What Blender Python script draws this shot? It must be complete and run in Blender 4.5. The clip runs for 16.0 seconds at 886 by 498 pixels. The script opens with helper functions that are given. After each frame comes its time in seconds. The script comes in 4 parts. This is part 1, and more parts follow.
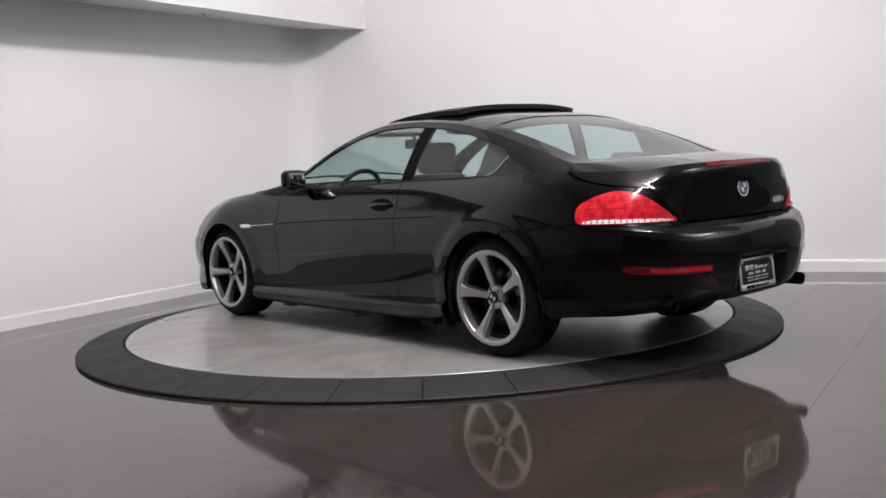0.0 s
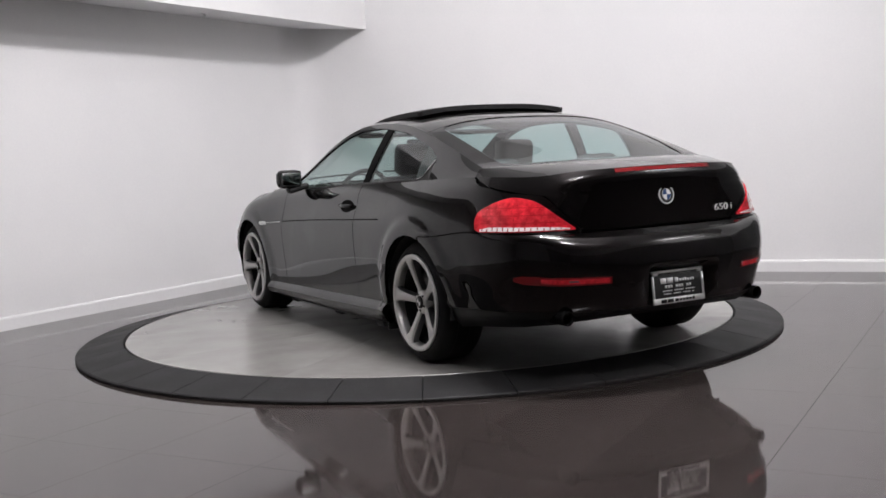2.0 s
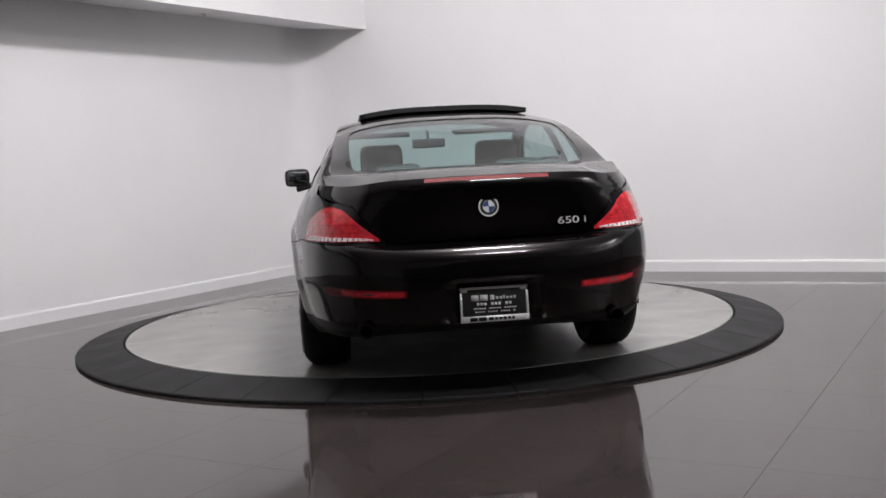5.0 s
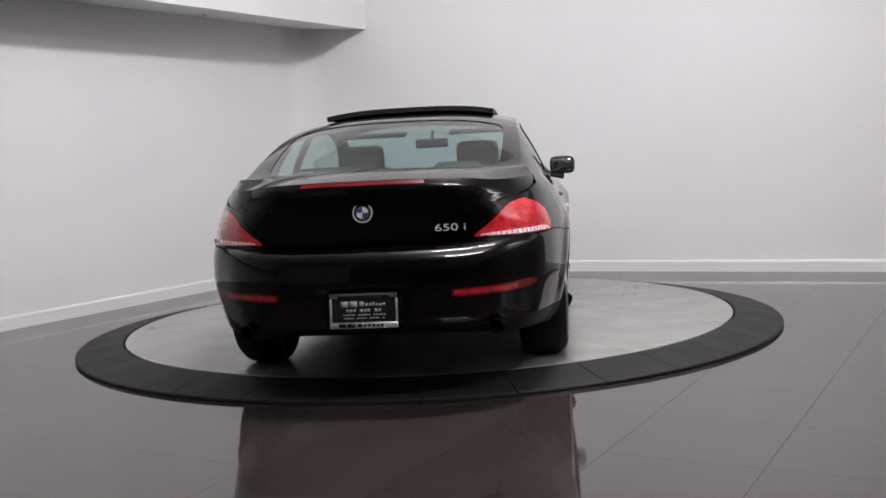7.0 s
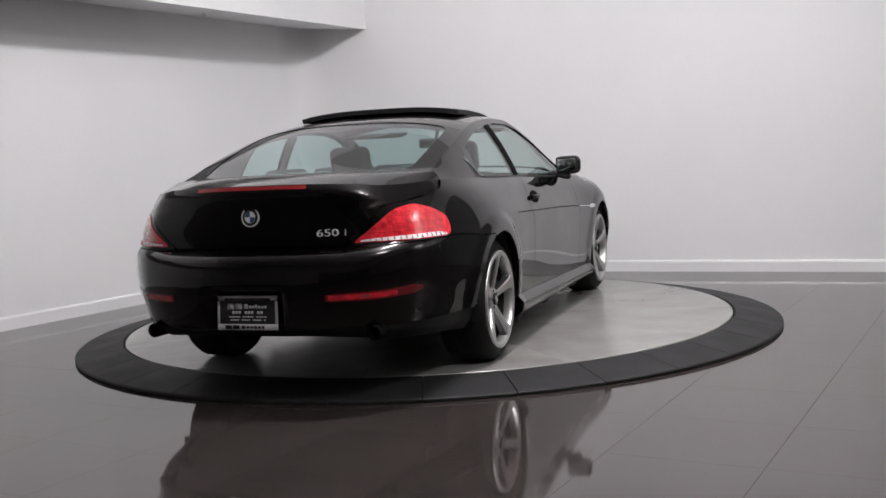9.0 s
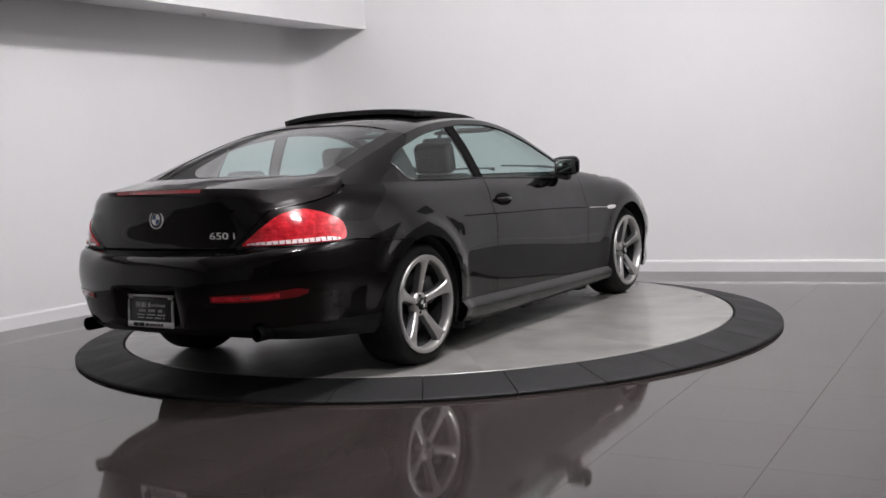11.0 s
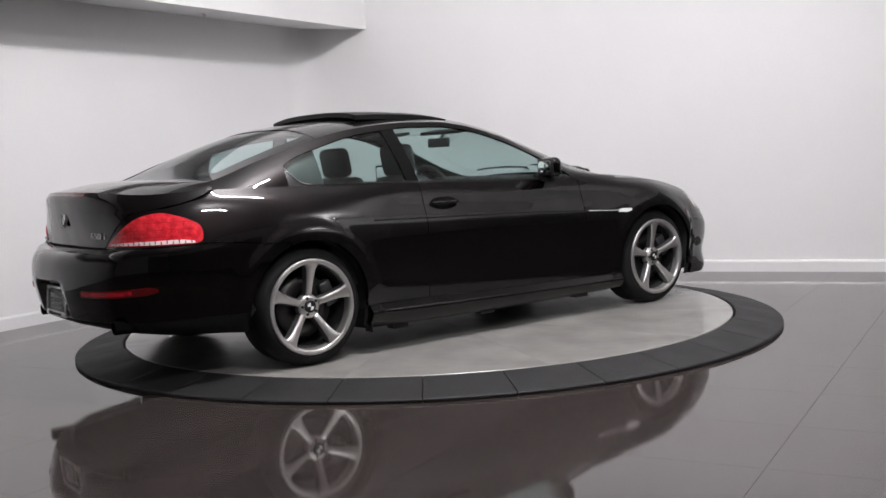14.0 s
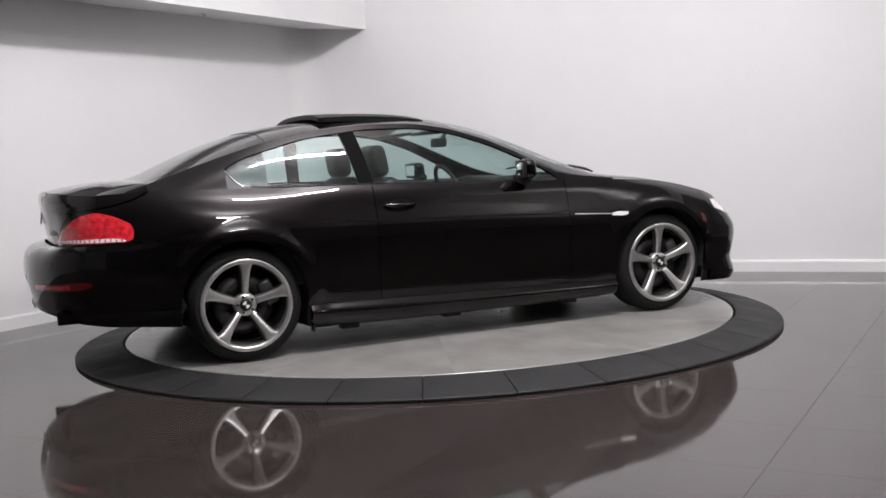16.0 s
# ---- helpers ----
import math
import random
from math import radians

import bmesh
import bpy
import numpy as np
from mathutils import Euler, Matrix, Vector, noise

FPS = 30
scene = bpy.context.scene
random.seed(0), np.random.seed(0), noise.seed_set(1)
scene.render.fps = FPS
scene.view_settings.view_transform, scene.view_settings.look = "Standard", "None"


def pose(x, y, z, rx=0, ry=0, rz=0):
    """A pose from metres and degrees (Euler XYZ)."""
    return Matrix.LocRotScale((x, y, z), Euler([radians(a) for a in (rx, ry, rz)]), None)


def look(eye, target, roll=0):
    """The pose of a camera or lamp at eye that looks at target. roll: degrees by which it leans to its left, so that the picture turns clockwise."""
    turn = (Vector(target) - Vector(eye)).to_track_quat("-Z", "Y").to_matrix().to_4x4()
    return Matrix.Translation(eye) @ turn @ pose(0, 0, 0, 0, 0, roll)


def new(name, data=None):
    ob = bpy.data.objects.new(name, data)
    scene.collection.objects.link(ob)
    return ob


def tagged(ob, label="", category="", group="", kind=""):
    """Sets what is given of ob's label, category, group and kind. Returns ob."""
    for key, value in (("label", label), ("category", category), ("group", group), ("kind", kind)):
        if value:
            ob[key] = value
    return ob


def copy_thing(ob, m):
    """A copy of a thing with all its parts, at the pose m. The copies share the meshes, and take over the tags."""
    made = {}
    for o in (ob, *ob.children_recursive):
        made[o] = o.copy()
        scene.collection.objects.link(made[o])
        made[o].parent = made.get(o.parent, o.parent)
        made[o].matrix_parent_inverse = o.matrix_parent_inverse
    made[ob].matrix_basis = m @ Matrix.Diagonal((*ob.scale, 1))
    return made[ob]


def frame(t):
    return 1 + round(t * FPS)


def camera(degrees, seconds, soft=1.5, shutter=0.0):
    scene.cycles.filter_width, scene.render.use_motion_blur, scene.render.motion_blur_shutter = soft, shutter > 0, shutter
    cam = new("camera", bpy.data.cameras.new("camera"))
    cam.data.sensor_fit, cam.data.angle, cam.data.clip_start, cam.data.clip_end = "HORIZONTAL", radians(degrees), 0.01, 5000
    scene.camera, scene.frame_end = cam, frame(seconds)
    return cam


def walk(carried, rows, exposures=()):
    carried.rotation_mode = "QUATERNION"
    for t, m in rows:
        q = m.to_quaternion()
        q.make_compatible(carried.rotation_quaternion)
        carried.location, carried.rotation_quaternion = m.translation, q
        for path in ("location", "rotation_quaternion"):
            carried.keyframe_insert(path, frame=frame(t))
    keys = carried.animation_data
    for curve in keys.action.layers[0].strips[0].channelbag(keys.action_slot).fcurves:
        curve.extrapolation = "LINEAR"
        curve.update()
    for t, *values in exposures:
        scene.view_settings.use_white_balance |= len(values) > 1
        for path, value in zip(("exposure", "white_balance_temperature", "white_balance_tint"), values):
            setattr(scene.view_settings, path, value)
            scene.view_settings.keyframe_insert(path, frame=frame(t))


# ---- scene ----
# ---------- camera: it stands still ----------
cam = camera(45.74, 16.0, soft=1.6)
EYE = Vector((0.0, -7.289, 1.174))
VIEW = look(EYE, EYE + Vector((0.01565, 0.9959, -0.08911)), -2.908)
walk(cam, [(0.0, VIEW), (16.0, VIEW)], [(0.0, 0.0), (3.5, -0.02), (5.0, -0.1), (6.5, -0.2), (9.0, -0.2), (11.5, -0.09), (12.6, -0.02), (16.0, 0.0)])

# ---------- world and lamps ----------
CEIL = 5.0
world = bpy.data.worlds.new("world")
world.use_nodes = True
scene.world = world
world.node_tree.nodes["Background"].inputs[0].default_value = (0.55, 0.6, 0.66, 1)
world.node_tree.nodes["Background"].inputs[1].default_value = 0.03
# the third lamp and all upward halves are added fill, no known source
LAMPS = [(0.80, -2.47, 200.0, 104.0, 15.7), (1.60, -5.50, 76.0, 96.0, 15.7), (7.20, -3.90, 88.0, 130.0, -82.0)]
HUNG = CEIL - 0.72
for lx, ly, down, upward, turn in LAMPS:
    for tilt, drop, watts, wide in ((52, -0.055, down, 0.10), (180, 0.045, upward, 0.08)):
        ld = bpy.data.lights.new("tube_light", "AREA")
        ld.shape, ld.size, ld.size_y = "RECTANGLE", 1.2, wide
        ld.energy, ld.color = watts, (1.0, 0.968, 0.992)
        lo = new("tube_light", ld)
        lo.matrix_basis = pose(lx, ly, HUNG, 0, 0, turn) @ pose(0, 0, drop, tilt) @ pose(0, 0, -0.03)

# ---------- small tools ----------
def pchip(pts):
    """A smooth monotone curve through (x, y) pairs."""
    x = np.array([p[0] for p in pts], float)
    y = np.array([p[1] for p in pts], float)
    h, dl = np.diff(x), np.diff(y) / np.diff(x)
    m = np.zeros(len(x))
    m[0], m[-1] = dl[0], dl[-1]
    for i in range(1, len(x) - 1):
        if dl[i - 1] * dl[i] > 0:
            w1, w2 = 2 * h[i] + h[i - 1], h[i] + 2 * h[i - 1]
            m[i] = (w1 + w2) / (w1 / dl[i - 1] + w2 / dl[i])

    def f(v):
        v = min(max(v, x[0]), x[-1])
        i = min(max(int(np.searchsorted(x, v)) - 1, 0), len(x) - 2)
        t = (v - x[i]) / h[i]
        return float((1 + 2 * t) * (1 - t) ** 2 * y[i] + t * (1 - t) ** 2 * h[i] * m[i]
                     + t * t * (3 - 2 * t) * y[i + 1] + t * t * (t - 1) * h[i] * m[i + 1])
    return f


def link(name, bm, material, parent=None, label="", smooth=True):
    me = bpy.data.meshes.new(name)
    bm.normal_update()
    bm.to_mesh(me)
    bm.free()
    me.materials.append(material)
    for p in me.polygons:
        p.use_smooth = smooth
    ob = new(name, me)
    if parent is not None:
        ob.parent = parent
    if label:
        ob["label"] = label
    return ob


def part(name, bm, material, parent, label="", smooth=True):
    return link(name, bm, material, parent, label, smooth)


def empty(name, m=None):
    ob = new(name)
    ob.empty_display_size = 0.1
    if m is not None:
        ob.matrix_basis = m
    return ob


def add_box(bm, size, m, bevel=0.0, seg=2):
    r = bmesh.ops.create_cube(bm, size=1.0)
    vs = r["verts"]
    bmesh.ops.scale(bm, vec=size, verts=vs)
    if bevel:
        es = list({e for v in vs for e in v.link_edges})
        out = bmesh.ops.bevel(bm, geom=vs + es, offset=bevel, segments=seg, affect="EDGES", profile=0.5)
        vs = list({v for f in out["faces"] for v in f.verts} | {v for v in vs if v.is_valid})
    bmesh.ops.transform(bm, matrix=m, verts=vs)
    return vs


def box(size, m, bevel=0.0, seg=2):
    bm = bmesh.new()
    add_box(bm, size, m, bevel, seg)
    return bm


def lathe(profile, n, axis="x", close=False):
    """A turned body round the x axis: profile of (x, r)."""
    bm = bmesh.new()
    rings = []
    for i in range(n):
        a = 2 * math.pi * i / n
        rings.append([bm.verts.new((px_, r * math.cos(a), r * math.sin(a))) for px_, r in profile])
    k = len(profile)
    for i in range(n):
        a, b = rings[i], rings[(i + 1) % n]
        for j in range(k if close else k - 1):
            jj = (j + 1) % k
            bm.faces.new((a[j], a[jj], b[jj], b[j]))
    return bm


def tube(points, r, n=8, caps=True):
    bm = bmesh.new()
    rings = []
    for i, p in enumerate(points):
        a = Vector(points[max(i - 1, 0)])
        b = Vector(points[min(i + 1, len(points) - 1)])
        q = (b - a).to_track_quat("Z", "Y")
        rings.append([bm.verts.new(Vector(p) + q @ Vector((r * math.cos(2 * math.pi * k / n), r * math.sin(2 * math.pi * k / n), 0))) for k in range(n)])
    for a, b in zip(rings, rings[1:]):
        for k in range(n):
            bm.faces.new((a[k], a[(k + 1) % n], b[(k + 1) % n], b[k]))
    if caps:
        bm.faces.new(rings[0][::-1])
        bm.faces.new(rings[-1])
    return bm


def sheet(grid, depth=0.018, bm=None, inside=None, flip=False):
    """A curved panel from a grid of points, with its edge turned in by depth. inside: a point on the panel's back side."""
    bm = bm or bmesh.new()
    n, m = len(grid), len(grid[0])
    P = np.array([[tuple(p) for p in row] for row in grid])
    du, dv = np.gradient(P, axis=0), np.gradient(P, axis=1)
    N = np.cross(du, dv)
    N /= np.maximum(np.linalg.norm(N, axis=2, keepdims=True), 1e-9)
    ref = np.array(inside if inside is not None else (0, 1.2, 0.5))
    mid = (n // 2, m // 2)
    if N[mid] @ (P[mid] - ref) < 0:
        N = -N
        flip = True
    V = [[bm.verts.new(P[i, j]) for j in range(m)] for i in range(n)]
    for i in range(n - 1):
        for j in range(m - 1):
            f = (V[i][j], V[i + 1][j], V[i + 1][j + 1], V[i][j + 1])
            if len({tuple(np.round(v.co, 6)) for v in f}) < 3:
                continue
            bm.faces.new(f[::-1] if flip else f)
    if depth:
        rim = [(i, 0) for i in range(n)] + [(n - 1, j) for j in range(1, m)] + [(i, m - 1) for i in range(n - 2, -1, -1)] + [(0, j) for j in range(m - 2, 0, -1)]
        a = [bm.verts.new(P[i, j]) for i, j in rim]
        b = [bm.verts.new(P[i, j] - N[i, j] * depth) for i, j in rim]
        for k in range(len(rim)):
            kk = (k + 1) % len(rim)
            if (a[k].co - a[kk].co).length < 1e-6:
                continue
            f = (a[k], b[k], b[kk], a[kk])
            bm.faces.new(f if not flip else f[::-1])
    return bm


def mirrored(grid):
    return [[(-p[0], p[1], p[2]) for p in row] for row in grid]


# ---------- materials ----------
def material(name, color, rough=0.5, metal=0.0, **more):
    mt = bpy.data.materials.new(name)
    mt.use_nodes = True
    bs = mt.node_tree.nodes["Principled BSDF"]
    bs.inputs["Base Color"].default_value = (*color, 1)
    bs.inputs["Roughness"].default_value = rough
    bs.inputs["Metallic"].default_value = metal
    for k, v in more.items():
        bs.inputs[k.replace("_", " ")].default_value = v
    return mt


def vary(mt, color_a, color_b, scale, rough=None, bump=0.0, fine=0.0, stretch=(1, 1, 1), detail=4.0, span=(0.5, 0.95)):
    """Cloudy change of colour at two scales, with a matching change of gloss and relief."""
    nt = mt.node_tree
    nd, lk = nt.nodes, nt.links
    bs = nd["Principled BSDF"]
    co = nd.new("ShaderNodeTexCoord")
    mp = nd.new("ShaderNodeMapping")
    mp.inputs["Scale"].default_value = stretch
    lk.new(co.outputs["Object"], mp.inputs[0])
    n1 = nd.new("ShaderNodeTexNoise")
    n1.inputs["Scale"].default_value, n1.inputs["Detail"].default_value = scale, detail
    n2 = nd.new("ShaderNodeTexNoise")
    n2.inputs["Scale"].default_value, n2.inputs["Detail"].default_value = fine or scale * 14, 3.0
    lk.new(mp.outputs[0], n1.inputs["Vector"])
    lk.new(mp.outputs[0], n2.inputs["Vector"])
    add = nd.new("ShaderNodeMath")
    add.operation = "MULTIPLY_ADD"
    lk.new(n2.outputs["Fac"], add.inputs[0])
    add.inputs[1].default_value = 0.45
    lk.new(n1.outputs["Fac"], add.inputs[2])
    rp = nd.new("ShaderNodeValToRGB")
    rp.color_ramp.elements[0].position, rp.color_ramp.elements[0].color = span[0], (*color_a, 1)
    rp.color_ramp.elements[1].position, rp.color_ramp.elements[1].color = span[1], (*color_b, 1)
    lk.new(add.outputs[0], rp.inputs[0])
    lk.new(rp.outputs[0], bs.inputs["Base Color"])
    if rough:
        mr = nd.new("ShaderNodeMapRange")
        mr.inputs["From Min"].default_value, mr.inputs["From Max"].default_value = span
        mr.inputs["To Min"].default_value, mr.inputs["To Max"].default_value = rough
        lk.new(add.outputs[0], mr.inputs["Value"])
        lk.new(mr.outputs[0], bs.inputs["Roughness"])
    if bump:
        bp = nd.new("ShaderNodeBump")
        bp.inputs["Strength"].default_value, bp.inputs["Distance"].default_value = 1.0, bump
        lk.new(n2.outputs["Fac"], bp.inputs["Height"])
        lk.new(bp.outputs[0], bs.inputs["Normal"])
    return mt


def thin_glass(name, tint, base=0.07):
    """A thin tinted pane: clear from the front, glossier at a slant."""
    mt = bpy.data.materials.new(name)
    mt.use_nodes = True
    nd, lk = mt.node_tree.nodes, mt.node_tree.links
    nd.remove(nd["Principled BSDF"])
    tr = nd.new("ShaderNodeBsdfTransparent")
    tr.inputs[0].default_value = (*tint, 1)
    gl = nd.new("ShaderNodeBsdfGlossy")
    gl.inputs["Roughness"].default_value = 0.01
    lw = nd.new("ShaderNodeLayerWeight")
    lw.inputs["Blend"].default_value = 0.5
    pw = nd.new("ShaderNodeMath")
    pw.operation = "POWER"
    pw.inputs[1].default_value = 5.0
    lk.new(lw.outputs["Facing"], pw.inputs[0])
    ma = nd.new("ShaderNodeMath")
    ma.operation = "MULTIPLY_ADD"
    ma.inputs[1].default_value, ma.inputs[2].default_value = 0.9, base
    lk.new(pw.outputs[0], ma.inputs[0])
    mx = nd.new("ShaderNodeMixShader")
    lk.new(ma.outputs[0], mx.inputs[0])
    lk.new(tr.outputs[0], mx.inputs[1])
    lk.new(gl.outputs[0], mx.inputs[2])
    lk.new(mx.outputs[0], nd["Material Output"].inputs["Surface"])
    return mt


M_WALL = vary(material("white_wall_paint", (0.8, 0.8, 0.8), 0.7), (0.76, 0.76, 0.765), (0.82, 0.815, 0.815), 0.7, (0.55, 0.75), 0.0006, 60)
M_TRIM = vary(material("white_gloss_trim", (0.82, 0.82, 0.82), 0.35), (0.78, 0.78, 0.78), (0.84, 0.84, 0.84), 2.0, (0.3, 0.45), 0.0003, 40)
M_CEIL = vary(material("ceiling_paint", (0.75, 0.75, 0.75), 0.85), (0.8, 0.8, 0.8), (0.86, 0.86, 0.86), 0.8, None, 0.0005, 50)
M_DARK_WALL = vary(material("charcoal_wall_paint", (0.06, 0.06, 0.065), 0.8), (0.15, 0.15, 0.157), (0.20, 0.197, 0.197), 0.9, None, 0.0006, 50)
M_TILE = vary(material("polished_grey_tile", (0.3, 0.29, 0.285), 0.08), (0.0352, 0.0285, 0.0271), (0.0538, 0.0435, 0.0414), 1.1, (0.03, 0.07), 0.0, 9)
M_JOINT = material("dark_tile_joint", (0.035, 0.030, 0.029), 0.18)
M_DISC = vary(material("pale_turntable_deck", (0.6, 0.59, 0.56), 0.25), (0.175, 0.169, 0.155), (0.295, 0.290, 0.277), 1.6, (0.17, 0.26), 0.0, 6.0, detail=3.0, span=(0.3, 1.0))
M_RING = vary(material("black_rubber_ramp", (0.03, 0.03, 0.03), 0.55, 0.0, Specular_IOR_Level=0.32), (0.011, 0.011, 0.0115), (0.021, 0.0205, 0.021), 3.0, (0.55, 0.75), 0.0010, 90)
M_DECK_JOINT = material("grey_deck_joint", (0.07, 0.07, 0.066), 0.6)
M_PAINT = vary(material("black_metallic_car_paint", (0.03, 0.017, 0.017), 0.42, 0.85, Coat_Weight=1.0, Coat_Roughness=0.015, Coat_IOR=1.45, Specular_IOR_Level=0.25, Specular_Tint=(0.155, 0.122, 0.122, 1.0)), (0.0044, 0.0034, 0.0035), (0.0064, 0.0048, 0.0049), 3.0, (0.26, 0.31), 0.0, 900)
M_SKIRT = material("satin_black_trim", (0.009, 0.008, 0.008), 0.3)
M_BLACK = material("matt_black_plastic", (0.007, 0.007, 0.007), 0.5, 0.0, Specular_IOR_Level=0.3)
M_LINER = material("black_underbody_and_shade", (0.006, 0.006, 0.006), 0.85)
M_RUBBER = vary(material("tyre_rubber", (0.005, 0.005, 0.005), 0.75, 0.0, Specular_IOR_Level=0.25), (0.0035, 0.0035, 0.0035), (0.0065, 0.0063, 0.0063), 9.0, (0.65, 0.85), 0.0004, 120)
M_ALLOY = vary(material("silver_alloy", (0.5, 0.49, 0.48), 0.4, 0.85), (0.44, 0.43, 0.42), (0.54, 0.53, 0.52), 7.0, (0.30, 0.40), 0.0, 150)
M_ALLOY_DARK = material("dark_grey_alloy", (0.10, 0.10, 0.105), 0.4, 0.7)
M_STEEL = material("brake_steel", (0.07, 0.067, 0.065), 0.45, 0.8)
M_CHROME = material("chrome", (0.8, 0.8, 0.8), 0.08, 1.0)
M_RED = vary(material("red_lens", (0.72, 0.022, 0.034), 0.12, 0.0, Coat_Weight=1.0, Coat_Roughness=0.02), (0.40, 0.008, 0.016), (0.84, 0.030, 0.048), 34.0, None, 0.0, 160)
M_RED_DEEP = material("deep_red_lens", (0.36, 0.007, 0.012), 0.15, 0.0, Coat_Weight=1.0, Coat_Roughness=0.02)
M_RED_DARK = material("dark_red_lens", (0.15, 0.004, 0.006), 0.2, 0.0, Coat_Weight=0.6, Coat_Roughness=0.05)
M_DULL = material("dull_black_line", (0.003, 0.003, 0.003), 0.9, 0.0, Specular_IOR_Level=0.1)
M_SILVER = material("satin_silver_trim", (0.7, 0.7, 0.7), 0.4, 0.1)
M_CLEAR = material("clear_lens_strip", (0.86, 0.80, 0.80), 0.12, 0.0, Coat_Weight=1.0)
M_AMBER = material("amber_lens", (0.10, 0.010, 0.008), 0.25, 0.0, Coat_Weight=1.0)
M_GLASS = thin_glass("side_glass", (0.72, 0.84, 0.82))
M_GLASS_REAR = thin_glass("rear_glass", (0.62, 0.81, 0.81), 0.18)
M_MIRROR = material("mirror_glass", (0.8, 0.82, 0.82), 0.02, 1.0)
M_SEAT = vary(material("black_leather", (0.02, 0.02, 0.02), 0.5), (0.016, 0.016, 0.016), (0.03, 0.029, 0.029), 12.0, (0.4, 0.6), 0.0006, 200)
M_BADGE_BLUE = material("blue_enamel", (0.035, 0.075, 0.19), 0.15, 0.0, Coat_Weight=1.0)
M_BADGE_WHITE = material("white_enamel", (0.75, 0.75, 0.76), 0.15, 0.0, Coat_Weight=1.0)
M_PLATE = material("black_plate_face", (0.012, 0.012, 0.012), 0.35)
M_FRAME = material("chromed_plate_frame", (0.74, 0.74, 0.74), 0.35, 0.6)
M_PRINT = material("pale_print", (0.62, 0.62, 0.62), 0.5)
M_DIFFUSER = material("lamp_diffuser", (0.9, 0.9, 0.9), 0.5, 0.0, Emission_Strength=3.0)
M_DIFFUSER.node_tree.nodes["Principled BSDF"].inputs["Emission Color"].default_value = (1, 0.98, 0.96, 1)

# ---------- room ----------
def slab(name, a, b, z0, z1, thick, mat, side=1, label="", cat="wall", kind="structure"):
    """An upright slab along the floor line a-b; its thickness goes to the line's left (side 1) or right (-1)."""
    a, b = Vector((*a, 0)), Vector((*b, 0))
    d = (b - a).normalized()
    n = Vector((-d.y, d.x, 0)) * side * thick
    bm = bmesh.new()
    lo = [bm.verts.new(p + Vector((0, 0, z0))) for p in (a, b, b + n, a + n)]
    hi = [bm.verts.new(p + Vector((0, 0, z1))) for p in (a, b, b + n, a + n)]
    bm.faces.new(lo), bm.faces.new(hi)
    for i in range(4):
        bm.faces.new((lo[i], lo[(i + 1) % 4], hi[(i + 1) % 4], hi[i]))
    bmesh.ops.recalc_face_normals(bm, faces=bm.faces)
    return tagged(link(name, bm, mat, smooth=False), label, cat, kind=kind)


CORNER = Vector((-1.235, 4.036))
LEFT = Vector((-0.5292, -0.8485))
RIGHT = Vector((0.8949, -0.4463))
L_END, R_END = CORNER + LEFT * 16, CORNER + RIGHT * 13
FAR = CORNER + LEFT * 16 + RIGHT * 13
slab("wall_left", CORNER, L_END, 0, CEIL, 0.2, M_WALL, -1, "white painted wall with a soffit along it")
slab("wall_right", CORNER, R_END, 0, CEIL, 0.2, M_WALL, 1, "plain white painted showroom wall")
# unseen dark-below, white-above split, invented to shape the car paint's reflections
DARK_HEIGHT = 2.9
B_MID = L_END + RIGHT * 6.25
slab("wall_back", L_END, B_MID, 0, CEIL, 0.2, M_WALL, -1, "white painted wall behind the camera")
slab("wall_back", B_MID, FAR, 0, DARK_HEIGHT, 0.2, M_DARK_WALL, -1, "unseen dark grey lower wall behind the camera, for paint reflections")
slab("wall_back", B_MID, FAR, DARK_HEIGHT, CEIL, 0.2, M_WALL, -1, "unseen white upper wall behind the camera, for bounce and reflections")
# added dark facing, out of view: keeps the lower door's reflection black
slab("wall_right_dark_reflection", CORNER + RIGHT * 6.6, R_END, 0.003, DARK_HEIGHT, 0.03, M_DARK_WALL, -1, "unseen dark grey facing added to darken the car door's reflections")
slab("wall_side", R_END, FAR, 0, DARK_HEIGHT, 0.2, M_DARK_WALL, 1, "unseen dark grey lower wall beside the turntable, for paint reflections")
slab("wall_side", R_END, FAR, DARK_HEIGHT, CEIL, 0.2, M_WALL, 1, "unseen white upper wall beside the turntable, for bounce and reflections")


def baseboard(name, a, b, side):
    a, b = Vector((*a, 0)), Vector((*b, 0))
    d = (b - a).normalized()
    n = Vector((-d.y, d.x, 0)) * side
    prof = [(0, 0), (0.016, 0), (0.016, 0.088), (0.012, 0.1), (0.004, 0.106), (0, 0.106)]
    bm = bmesh.new()
    r0 = [bm.verts.new(a + n * u + Vector((0, 0, v))) for u, v in prof]
    r1 = [bm.verts.new(b + n * u + Vector((0, 0, v))) for u, v in prof]
    for i in range(len(prof)):
        j = (i + 1) % len(prof)
        bm.faces.new((r0[i], r0[j], r1[j], r1[i]))
    bmesh.ops.recalc_face_normals(bm, faces=bm.faces)
    tagged(link(name, bm, M_TRIM, smooth=False), "white painted skirting board along the wall", "skirting board", kind="structure")


# the two walls meet in a soft rounded corner
bm = bmesh.new()
COVE = 0.35
arc = []
for k in range(13):
    t = k / 12
    arc.append(CORNER + LEFT * (COVE * (1 - t) ** 2) + RIGHT * (COVE * t ** 2))
cols = [[bm.verts.new((p.x, p.y, 0.001)), bm.verts.new((p.x, p.y, CEIL - 0.001))] for p in arc]
for a, b in zip(cols, cols[1:]):
    bm.faces.new((a[0], b[0], b[1], a[1]))
bmesh.ops.recalc_face_normals(bm, faces=bm.faces)
